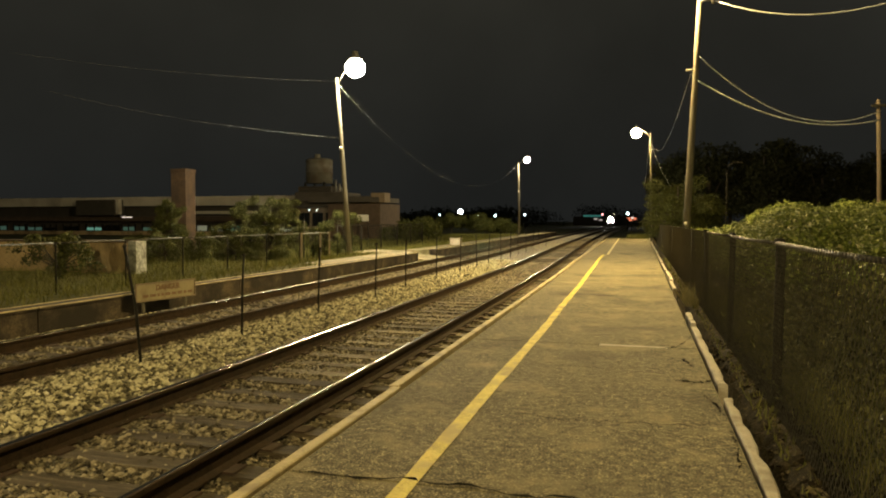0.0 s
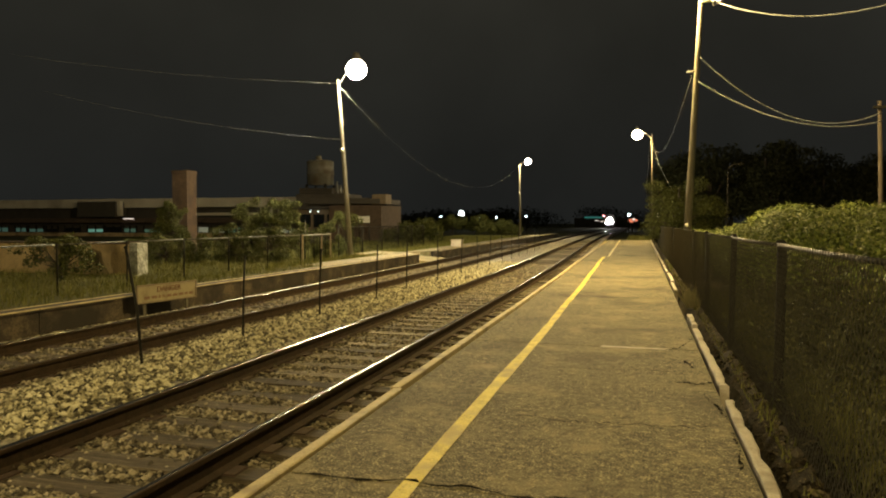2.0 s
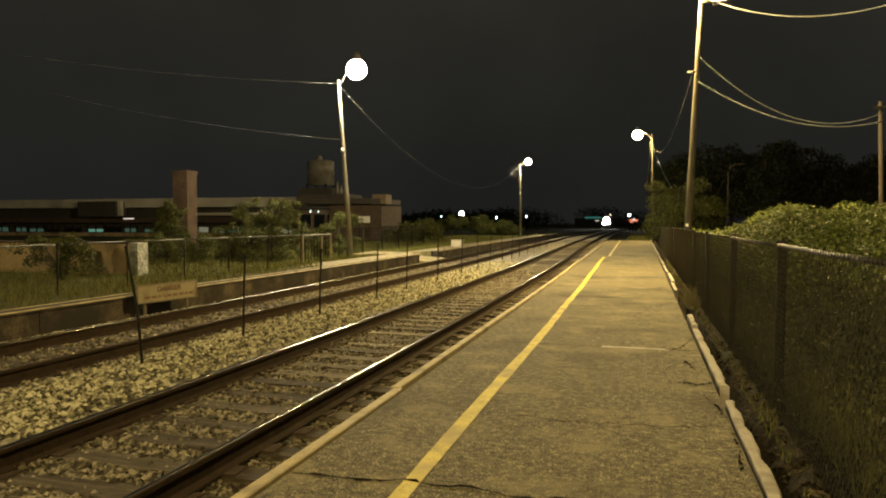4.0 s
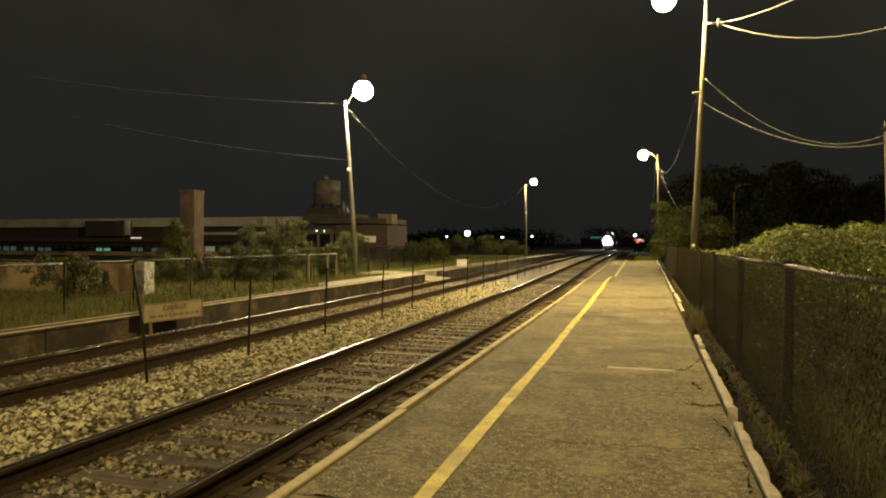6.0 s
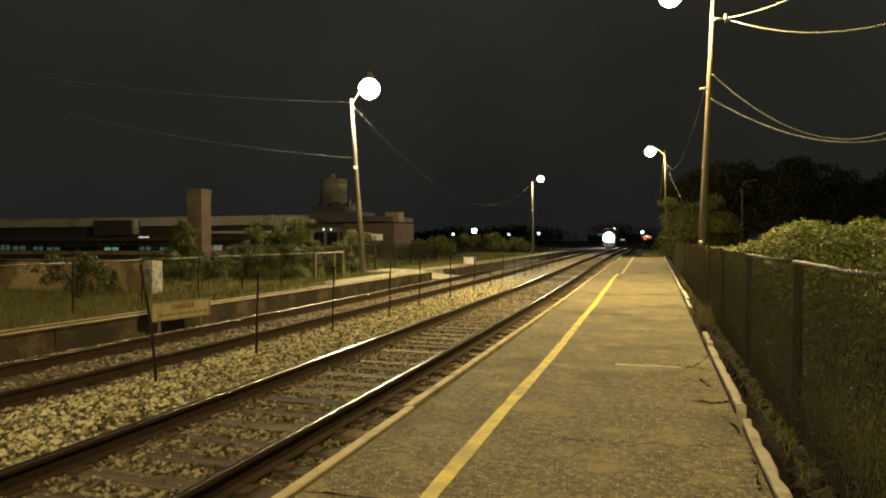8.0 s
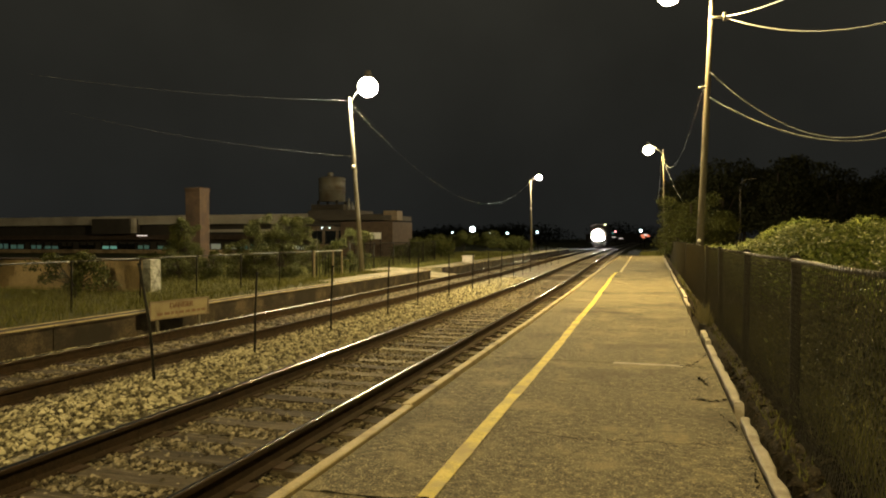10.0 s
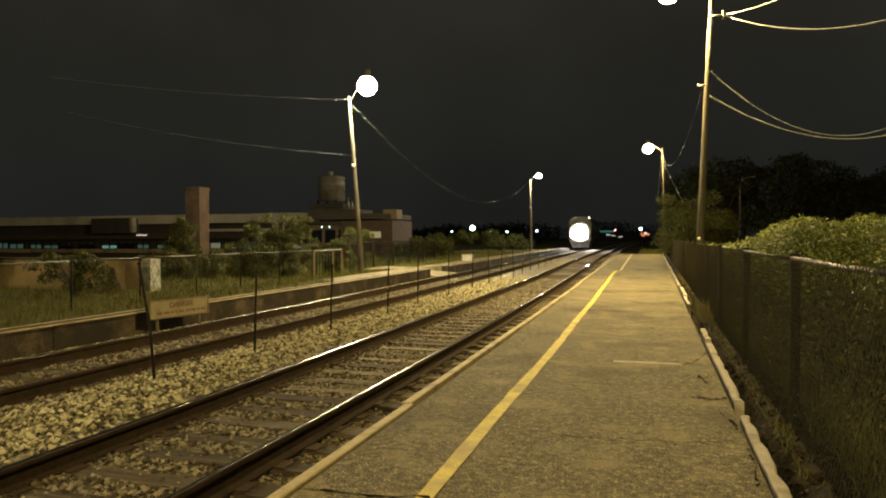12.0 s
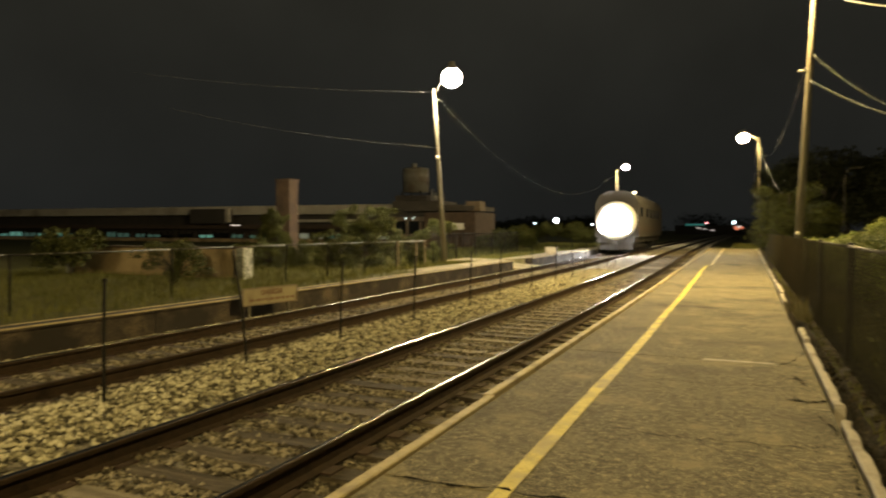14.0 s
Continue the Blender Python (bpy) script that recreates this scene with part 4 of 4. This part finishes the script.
far_lamp(-2.65, 150, 3.1, M["far_teal_lamp"], 0.32, "far bluish street lamp on a dark pole")


def dark_street_lamp():
    f = thing("street_lamp", "unlit grey street lamp with a curved arm", "street lamp", (6.6, 60, -0.3), group="far street lamps")
    bm = bmesh.new()
    tube(bm, [(0, 0, 0), (0, 0, 5.8), (0.1, 0, 6.2), (0.4, 0, 6.4), (0.75, 0, 6.45)], 0.06, 8)
    part("pole", bm, M["dark_steel"], f)
    bm = bmesh.new()
    box(bm, 0.9, 0, 6.45, 0.5, 0.22, 0.12, 0.04)
    part("head", bm, M["dark_steel"], f)


dark_street_lamp()


def marker_post():
    p = thing("marker_post", "short dark post with a white reflective plate", "marker post", (1.3, 60, -0.3))
    bm = bmesh.new()
    tube(bm, [(0, 0.05, -0.2), (0, 0.05, 2.6)], 0.03, 8)
    part("post", bm, M["dark_steel"], p)
    bm = bmesh.new()
    box(bm, 0, 0, 2.4, 0.2, 0.02, 0.5, 0.005)
    part("plate", bm, M["white"], p, "white plate")


marker_post()


def rail_signal():
    s = thing("rail_signal", "railway signal mast with a glowing red lens", "signal", (-13.6, 262, -0.5))
    bm = bmesh.new()
    tube(bm, [(0, 0, 0), (0, 0, 5.0)], 0.1, 8)
    part("mast", bm, M["dark_steel"], s)
    bm = bmesh.new()
    box(bm, 0, -0.1, 4.5, 0.9, 0.2, 1.4, 0.04)
    part("backplate", bm, M["train_dark"], s)
    bm = bmesh.new()
    lathe(bm, [(0.3, 0), (0.22, 0.11), (0, 0.15)], 14, Matrix.Translation((0, -0.2, 4.5)) @ Matrix.Rotation(math.radians(90), 4, "X"))
    part("lens", bm, M["signal_red"], s, "red signal lens")


rail_signal()


def far_shop():
    s = thing("roadside_building", "far low building with teal light strip and red sign", "building", (0, 0, 0))
    bm = bmesh.new()
    box(bm, -18, 338, 1.6, 26, 8, 4.4, 0.05)
    part("wall", bm, M["dark_wall"], s)
    bm = bmesh.new()
    box(bm, -22, 333.8, 4.1, 8.5, 0.3, 0.8, 0.05)
    part("light_strip", bm, M["far_teal"], s, "teal light strip")
    for x, z in ((-20.5, 2.6), (-18, 2.2), (-14.8, 1.6)):
        bm = bmesh.new()
        box(bm, x, 333.85, z, 1.8, 0.2, 0.35, 0.05)
        part("lit_window", bm, M["lit_panel"], s, "small lit window")
    s = thing("roadside_sign", "far red and white lit sign on a post", "sign", (-1.9, 151, -0.5))
    bm = bmesh.new()
    tube(bm, [(0, 0, 0), (0, 0, 2.0)], 0.1, 8)
    part("post", bm, M["dark_steel"], s)
    for x, z, m in ((-0.6, 2.6, "far_red"), (0.2, 2.7, "lit_panel"), (0.7, 2.5, "far_red"), (-0.2, 2.25, "far_red")):
        bm = bmesh.new()
        box(bm, x, -0.1, z, 0.6, 0.15, 0.4, 0.03)
        part("panel", bm, M[m], s)


far_shop()


# ---- plants ----
def tree(name, at, height, blobs, count, size, mat, label, seed, trunk=0.08, category="tree"):
    t = thing(name, label, category, at)
    bm = bmesh.new()
    tube(bm, [(0, 0, -0.3), (0.05, 0, height * 0.35), (0.02, 0.05, height * 0.8)], [trunk, trunk * 0.8, trunk * 0.3], 8)
    for b in blobs:
        tube(bm, [(0.03, 0, height * 0.25), (b[0] * 0.5, b[1] * 0.5, (height * 0.3 + b[2]) / 2), (b[0], b[1], b[2])], [trunk * 0.5, trunk * 0.35, trunk * 0.12], 6)
    part("trunk", bm, M["trunk"], t)
    leaves("crown", blobs, count, size, mat, seed, t)
    return t


def lumps(n, rx, ry, z0, z1, r0, r1, seed):
    rng = random.Random(seed)
    return [(rng.uniform(-rx, rx), rng.uniform(-ry, ry), rng.uniform(z0, z1), rng.uniform(r0, r1), rng.uniform(r0, r1), rng.uniform(r0, r1) * 0.85) for _ in range(n)]


tree("sapling", (-20.25, 26.5, -0.3), 3.2, lumps(26, 0.95, 0.6, 0.3, 1.7, 0.14, 0.36, 1) + lumps(26, 0.45, 0.4, 1.4, 2.75, 0.12, 0.3, 71), 17000, 0.03, M["leaf_dark"],
     "young leafy tree behind the fence", 1, 0.05)
tree("sapling", (-16.15, 28.0, -0.3), 3.2, lumps(52, 1.15, 0.8, 0.3, 2.75, 0.14, 0.36, 2), 21000, 0.03, M["leaf_dark"], "bushy young tree behind the fence", 2, 0.05)
tree("sapling", (-15.2, 29.4, -0.3), 2.3, lumps(18, 0.7, 0.6, 0.4, 1.8, 0.14, 0.34, 12), 7000, 0.03, M["leaf_dark"], "bushy young tree behind the fence", 13, 0.04)
tree("shrub", (-16.6, 16.6, -0.3), 1.25, lumps(24, 1.35, 0.4, 0.3, 1.25, 0.14, 0.34, 3), 3400, 0.045, M["leaf_dark"], "sparse dark shrub in the weeds", 3, 0.04, "shrub")
tree("shrub", (-22.6, 17.6, -0.3), 1.9, lumps(12, 1.0, 0.6, 0.5, 1.5, 0.35, 0.6, 4), 3000, 0.07, M["leaf_dark"], "leafy shrub in the weeds", 4, 0.05, "shrub")
for i, (x, y, h, w) in enumerate(((-19.3, 24.8, 1.25, 0.8), (-18.2, 25.6, 1.3, 0.9), (-17.3, 27.0, 2.0, 0.9), (-17.9, 29.2, 2.5, 1.0), (-16.7, 26.4, 1.5, 0.8),
                                 (-15.6, 26.9, 1.5, 0.8), (-14.7, 30.6, 1.9, 0.6), (-14.9, 33.5, 2.4, 0.6), (-21.4, 25.5, 1.1, 0.9))):
    tree("shrub", (x, y, -0.3), h, lumps(22, w, 0.6, 0.15, h * 0.9, 0.14, 0.34, 60 + i), 7000, 0.032, M["leaf_dark"], "dark bushy shrub among the weeds behind the fence", 60 + i, 0.035, "shrub")
for i, (x, y, h) in enumerate(((-27.5, 92, 2.6), (-24.5, 90, 2.9), (-21.8, 91, 3.0), (-19.4, 92, 2.3), (-17.6, 94, 1.8), (-18.5, 60, 2.1), (-20.5, 58, 1.8))):
    tree("shrub", (x, y, -0.3), h, lumps(6, 1.2, 0.9, h * 0.3, h * 0.75, 0.6, 1.0, 20 + i), 2600, 0.12, M["leaf_dark"], "roadside shrub behind the far platform", 20 + i, 0.07, "shrub")
tree("tree", (1.9, 40, -0.2), 4.4, lumps(30, 1.3, 1.4, 0.9, 3.8, 0.35, 0.7, 5), 17000, 0.05, M["leaf_dark"], "leafy tree overhanging the fence", 5, 0.14)
tree("tree", (3.3, 43, -0.2), 3.4, lumps(9, 1.0, 1.2, 1.0, 2.6, 0.6, 1.0, 6), 8000, 0.07, M["leaf_dark"], "leafy tree behind the fence", 6, 0.12)
# these trees take the night-darkened leaf colour to read as silhouettes
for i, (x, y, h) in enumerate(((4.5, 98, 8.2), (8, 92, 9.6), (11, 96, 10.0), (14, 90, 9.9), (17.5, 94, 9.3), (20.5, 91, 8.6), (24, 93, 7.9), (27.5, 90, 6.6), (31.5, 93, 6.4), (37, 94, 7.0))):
    tree("tree", (x, y, -0.3), h * 1.2, lumps(16, 2.9, 2.2, h * 0.3, h * 1.05, 1.3, 2.4, 40 + i), 9000, 0.2, M["leaf_night"], "tall tree far behind the hedge, darkened as if unlit", 40 + i, 0.25)


def hedge():
    """The overgrown bank behind the platform fence."""
    blobs = []
    rng = random.Random(9)
    for i in range(60):
        y = rng.uniform(8.5, 26)
        x = 1.35 + rng.uniform(0.0, 1.0) * (y * 0.22 + 0.6)
        t = min(1.0, max(0.0, (x / y - 0.095) / 0.10))
        top = 1.2 + (0.05 + 0.034 * y) * t * t * (3 - 2 * t) + rng.uniform(-0.14, 0.06)
        r = rng.uniform(0.35, 0.6)
        blobs.append((max(x, 1.08 + r * 1.2), y, top - r * 0.75, r, r * 1.3, r * 0.8))
    for i in range(26):
        y = rng.uniform(6.0, 10)
        x = rng.uniform(2.0, 3.4)
        r = rng.uniform(0.35, 0.55)
        blobs.append((x, y, 0.98 + 0.06 * x - r * 0.4 + rng.uniform(-0.1, 0.06), r, r * 1.2, r * 0.8))
    h = thing("hedge", "overgrown bright green hedge behind the chain-link fence", "hedge", (0, 0, 0))
    rows = [[b for b in blobs if y0 <= b[1] < y1] for y0, y1 in ((0, 7), (7, 11), (11, 15), (15, 20), (20, 30))]
    for i, row in enumerate(rows):
        if row:
            leaves("foliage", row, 36000, 0.023 if i < 3 else 0.03, M["leaf"], 90 + i, h, 1.0, 0.7)
    for b in blobs[::4]:
        bm = bmesh.new()
        tube(bm, [(b[0] + 0.1, b[1], -0.2), (b[0], b[1] + 0.05, b[2] * 0.5), (b[0] - 0.05, b[1], b[2])], [0.025, 0.018, 0.008], 6)
        part("stem", bm, M["bark"], h)
    low = []
    for i in range(55):
        y = rng.uniform(1.5, 26)
        low.append((rng.uniform(1.3, 2.3), y, rng.uniform(0.1, 0.75), 0.35, 0.55, 0.35))
    u = leaves("undergrowth", low, 38000, 0.024, M["leaf_under"], 10)
    tagged(u, "dark undergrowth against the back of the fence", "undergrowth", kind="stuff")
    vine = [(1.03, rng.uniform(2.6, 5.6), rng.uniform(0.55, 1.15), 0.05, rng.uniform(0.15, 0.4), rng.uniform(0.08, 0.3)) for _ in range(40)]
    v = leaves("vine", vine, 2200, 0.02, M["leaf_under"], 12, None, 0.0, 0.05)
    tagged(v, "climbing vine on the fence mesh", "vine", kind="stuff")


hedge()


def blades(name, boxes, count, h0, h1, seed, label, mat, width=0.012):
    """Grass blades in plan rectangles (x0, x1, y0, y1, z)."""
    rng = np.random.default_rng(seed)
    area = np.array([(b[1] - b[0]) * (b[3] - b[2]) for b in boxes])
    k = rng.choice(len(boxes), count, p=area / area.sum())
    B = np.array(boxes)[k]
    x = B[:, 0] + (B[:, 1] - B[:, 0]) * rng.random(count)
    y = B[:, 2] + (B[:, 3] - B[:, 2]) * rng.random(count)
    clump = 0.5 + 0.5 * np.sin(x * 2.1 + 1.3 * np.sin(y * 1.7)) * np.cos(y * 2.3)
    h = (h0 + (h1 - h0) * rng.random(count)) * (0.45 + 0.75 * clump)
    a = rng.uniform(0, 2 * math.pi, count)
    lean = rng.normal(scale=0.35, size=(count, 2)) * h[:, None]
    base = np.stack([x, y, B[:, 4]], 1)
    side = np.stack([np.cos(a), np.sin(a), 0 * a], 1) * width
    tip = base + np.stack([lean[:, 0], lean[:, 1], h], 1)
    V = np.stack([base - side, base + side, tip], 1).reshape(-1, 3)
    F = [(3 * i, 3 * i + 1, 3 * i + 2) for i in range(count)]
    ob = new(name, raw_mesh(name, V, F, mat))
    tagged(ob, label, "grass", kind="stuff")


blades("grass", [(-27, -12.9, 9, 24, -0.32), (-12.9, -11.0, 4, 25, -0.33), (-30, -13.5, 24, 45, -0.33), (-24, -14, 45, 90, -0.33), (-11.0, -9.95, 2, 21, -0.02), (-12.6, -11.2, 21, 30, -0.1), (-13.3, -11.8, 33, 60, -0.12)], 110000, 0.1, 0.3, 31,
       "rough uncut grass behind the far platform", M["grass"], 0.011)
blades("fence_weeds", [(0.84, 0.96, 1.5, 28, -0.03), (1.0, 1.6, 1.5, 28, -0.05)], 6000, 0.03, 0.13, 32, "thin weeds along the foot of the fence", M["grass"], 0.006)
blades("bank_grass", [(1.08, 2.3, 1.5, 14, -0.02)], 16000, 0.12, 0.4, 37, "tall dark grass on the bank behind the fence", M["grass"], 0.004)
blades("weed_tuft", [(0.74, 0.95, 12.2, 13.6, -0.02)], 260, 0.16, 0.4, 34, "tall dry weed tuft at the fence foot", M["dry_grass"], 0.008)
blades("verge_grass", [(1.0, 6.0, 28, 75, -0.1), (-1.2, 0.9, 60.2, 75, -0.1)], 9000, 0.2, 0.5, 33, "dry verge grass beyond the platform", M["grass"], 0.02)


def treeline():
    rng = random.Random(15)
    blobs = []
    for i in range(70):
        a = rng.uniform(-0.75, -0.17)
        d = rng.uniform(230, 320)
        r = rng.uniform(3.5, 6)
        blobs.append((a * d, d, rng.uniform(0.5, 3.0), r * 1.6, r, r * 0.8))
    for i in range(46):
        d = rng.uniform(380, 430)
        blobs.append((rng.uniform(-0.32, 0.4) * d, d, rng.uniform(1, 7), 9, 5, 5))
    # far woods share the night-darkened leaf colour
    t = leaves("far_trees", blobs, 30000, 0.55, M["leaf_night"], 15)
    tagged(t, "line of far woods on the horizon, darkened as if unlit", "woods", kind="stuff")


treeline()


def platform_wear():
    """Cracks, hollows and a pale patch on the platform."""
    rng = random.Random(21)

    def crack(pts, w):
        bm = bmesh.new()
        prev = None
        fine = []
        for (xa, ya), (xb, yb) in zip(pts, pts[1:]):
            for i in range(10):
                t = i / 10
                fine.append((xa + (xb - xa) * t + rng.uniform(-0.02, 0.02), ya + (yb - ya) * t + rng.uniform(-0.035, 0.035)))
        for x, y in fine:
            ww = w * rng.choice((0.1, 0.35, 0.7, 1.0, 1.5))
            now = [bm.verts.new((x - ww * 0.3, y - ww, 0.007)), bm.verts.new((x + ww * 0.3, y + ww, 0.007))]
            if prev:
                bm.faces.new((prev[0], prev[1], now[1], now[0]))
            prev = now
        solid("crack", bm, M["tar"], "dark crack across the asphalt platform", "crack", "structure", "platform cracks")
    crack([(-1.9, 3.46), (-1.2, 3.55), (-0.5, 3.5), (0.1, 3.56), (0.6, 3.5)], 0.014)
    crack([(-1.0, 5.0), (-0.4, 4.93), (0.2, 5.02), (0.62, 5.1)], 0.006)
    crack([(0.28, 8.05), (0.42, 8.2), (0.55, 8.7), (0.62, 9.0)], 0.035)
    crack([(0.42, 7.5), (0.47, 7.2), (0.5, 7.0)], 0.02)
    crack([(0.3, 6.45), (0.5, 6.4), (0.63, 6.5)], 0.02)
    crack([(0.5, 6.0), (0.58, 5.6), (0.6, 5.3)], 0.018)
    crack([(-1.6, 12.0), (-0.8, 12.2), (0.2, 12.0)], 0.008)
    crack([(0.57, 4.2), (0.6, 4.6), (0.61, 5.0)], 0.02)
    crack([(-0.9, 6.9), (-0.4, 6.75), (0.1, 6.9), (0.4, 6.8)], 0.006)
    bm = bmesh.new()
    sweep(bm, [(-0.45, 0.006), (0.3, 0.006), (0.3, 0.001), (-0.45, 0.001)], [(0, 8.04, 0), (0.02, 8.14, 0)])
    solid("repair_strip", bm, M["concrete"], "pale repair strip in the platform", "patch", "structure")


platform_wear()


# ---- train ----
def train_engine():
    """A rail locomotive that faces -y; its origin is under the front coupler at rail height."""
    e = thing("locomotive", "dark grey locomotive with glare-white nose and glaring headlights", "train", (0, 250, RAIL_TOP))
    w = 1.5
    bm = bmesh.new()
    sec = [(-w, 1.15), (-w, 3.55), (-w + 0.3, 4.1), (-0.6, 4.4), (0.6, 4.4), (w - 0.3, 4.1), (w, 3.55), (w, 1.15)]
    sweep(bm, sec, [(0, 0.9, 0), (0, 1.6, 0), (0, 19.5, 0)])
    part("body", bm, M["silver"], e)
    # the glare disc of the headlights is built as a round white nose
    bm = bmesh.new()
    rings = []
    for y, r in ((0.92, 1.36), (0.7, 1.43), (0.4, 1.4), (0.15, 1.3), (0.03, 1.14), (0.0, 0.9), (0.0, 0.35)):
        ring = []
        for k in range(24):
            a = 2 * math.pi * k / 24
            ring.append(bm.verts.new((max(-1.5, min(1.5, r * math.cos(a))), y, 2.3 + r * 0.95 * math.sin(a))))
        rings.append(ring)
    for a, b in zip(rings, rings[1:]):
        for k in range(24):
            bm.faces.new((a[k], a[(k + 1) % 24], b[(k + 1) % 24], b[k]))
    bm.faces.new(rings[-1])
    part("nose", bm, M["white"], e, "rounded white nose forming the headlight glare disc")
    # panes are coloured pale so they wash out with the headlight glare
    for x in (-0.52, 0.52):
        bm = bmesh.new()
        box(bm, x, 0.0, 2.5, 0.8, 0.05, 0.42, 0.02)
        part("windscreen", bm, M["tone"], e, "windscreen pane coloured pale to join the headlight glare")
    for x in (-1.505, 1.505):
        bm = bmesh.new()
        box(bm, x, 10.0, 1.75, 0.02, 18.5, 0.4, 0.005)
        part("stripe", bm, M["train_red"], e, "reddish side stripe")
        for y in (2.0, 6, 9, 12, 15):
            bm = bmesh.new()
            box(bm, x, y + 0.6, 2.95, 0.03, 1.4, 0.7, 0.008)
            part("side_window", bm, M["train_glass"], e)
    bm = bmesh.new()
    box(bm, 0, 10, 0.95, 2.6, 18.8, 0.4, 0.03)
    part("underframe", bm, M["train_dark"], e)
    bm = bmesh.new()
    box(bm, 0, 0.95, 0.58, 2.3, 0.25, 0.7, 0.05)
    part("pilot", bm, M["train_dark"], e, "black pilot plate")
    bm = bmesh.new()
    tube(bm, [(0, 1.0, 0.75), (0, 0.2, 0.75)], 0.09, 10)
    box(bm, 0, 0.12, 0.75, 0.26, 0.2, 0.3, 0.03)
    part("coupler", bm, M["train_dark"], e)
    for y in (3.6, 15.8):
        bm = bmesh.new()
        for x in (-1.05, 1.05):
            box(bm, x, y, 0.55, 0.14, 3.4, 0.3, 0.03)
        box(bm, 0, y, 0.55, 2.0, 0.5, 0.25)
        part("bogie", bm, M["train_dark"], e)
        for dy in (-1.25, 1.25):
            for x in (-0.7525, 0.7525):
                bm = bmesh.new()
                lathe(bm, [(0, -0.06), (0.5, -0.06), (0.53, -0.065), (0.53, -0.04), (0.5, -0.035), (0.5, 0.06), (0, 0.06)], 24,
                      Matrix.Translation((x, y + dy, 0.5)) @ Matrix.Rotation(math.radians(90 if x < 0 else -90), 4, "Y"))
                part("wheel", bm, M["train_dark"], e)
    for x, z, r in ((-0.24, 3.05, 0.2), (0.24, 3.05, 0.2), (-0.8, 1.72, 0.24), (0.8, 1.72, 0.24)):
        bm = bmesh.new()
        lathe(bm, [(r + 0.05, 0.0), (r + 0.05, 0.1), (r, 0.1), (r, 0.02)], 20, Matrix.Translation((x, 0.02, z)) @ Matrix.Rotation(math.radians(90), 4, "X"))
        ring = part("headlight", bm, M["train_dark"], e, "round headlight")
        bm = bmesh.new()
        lathe(bm, [(r, 0.05), (r * 0.95, 0.2), (r * 0.6, 0.32), (0, 0.36)], 20, Matrix.Translation((x, 0.02, z)) @ Matrix.Rotation(math.radians(90), 4, "X"))
        part("headlight_lens", bm, M["headlight"], ring, "blinding white lens")
    bm = bmesh.new()
    lathe(bm, [(0.1, 0.0), (0.09, 0.08), (0, 0.12)], 12, Matrix.Translation((1.2, 0.95, 4.25)) @ Matrix.Rotation(math.radians(90), 4, "X"))
    part("marker_light", bm, M["marker"], e, "small amber marker light")
    return e


ENGINE = train_engine()
# seconds, and how far up the line the front stands
RUN = [(0.0, 252), (1.5, 236.5), (3.0, 220.5), (4.2, 207), (5.5, 191), (6.5, 178), (7.5, 165.5), (8.0, 159.5), (9.2, 143), (10.5, 122.5), (11.0, 113.5),
       (11.5, 104), (12.0, 93.5), (12.5, 82.5), (13.0, 71.5), (13.5, 60.3), (14.0, 48.8)]


def engine_pose(y):
    slope = (curve_x(y + 15) - curve_x(y + 1)) / 14
    return pose(-7.466 + curve_x(y), y, RAIL_TOP, 0, 0, -math.degrees(math.atan(slope)))


# ---- sleepers and stones, last ----
def sleepers(track, s0, y_end):
    c = s0 - 0.7525
    rng = random.Random(int(-s0 * 10))
    meshes = []
    for i in range(5):
        bm = bmesh.new()
        box(bm, 0, 0, -0.09, 2.5 + rng.uniform(-0.06, 0.06), 0.225 + rng.uniform(-0.015, 0.02), 0.18)
        for v in bm.verts:
            v.co += Vector((rng.uniform(-0.03, 0.03), rng.uniform(-0.012, 0.012), rng.uniform(-0.006, 0.006)))
        meshes.append(finish("sleeper", bm, M["tie"]))
    bm = bmesh.new()
    box(bm, 0, 0, 0.004, 0.32, 0.18, 0.02)
    plate = finish("tie_plate", bm, M["plate"])
    y = -4.0
    while y < y_end:
        p = Matrix.Translation((c + curve_x(y) + rng.uniform(-0.03, 0.03), y + rng.uniform(-0.02, 0.02), TIE_TOP + rng.uniform(-0.012, 0.004)))
        ob = new("sleeper", rng.choice(meshes))
        ob.parent = track
        ob.matrix_local = p @ Matrix.Rotation(rng.uniform(-0.02, 0.02), 4, "Z")
        if y < 16:
            for x in (-0.7525, 0.7525):
                pl = new("tie_plate", plate)
                pl.parent = ob
                pl.location = (x, 0, 0.0)
        y += 0.52


sleepers(TRACK_A, -2.905, 75)
sleepers(TRACK_B, -6.714, 75)
build_stones(BALLAST)


def motions():
    walk(ENGINE, [(t, engine_pose(y)) for t, y in RUN])


motions()
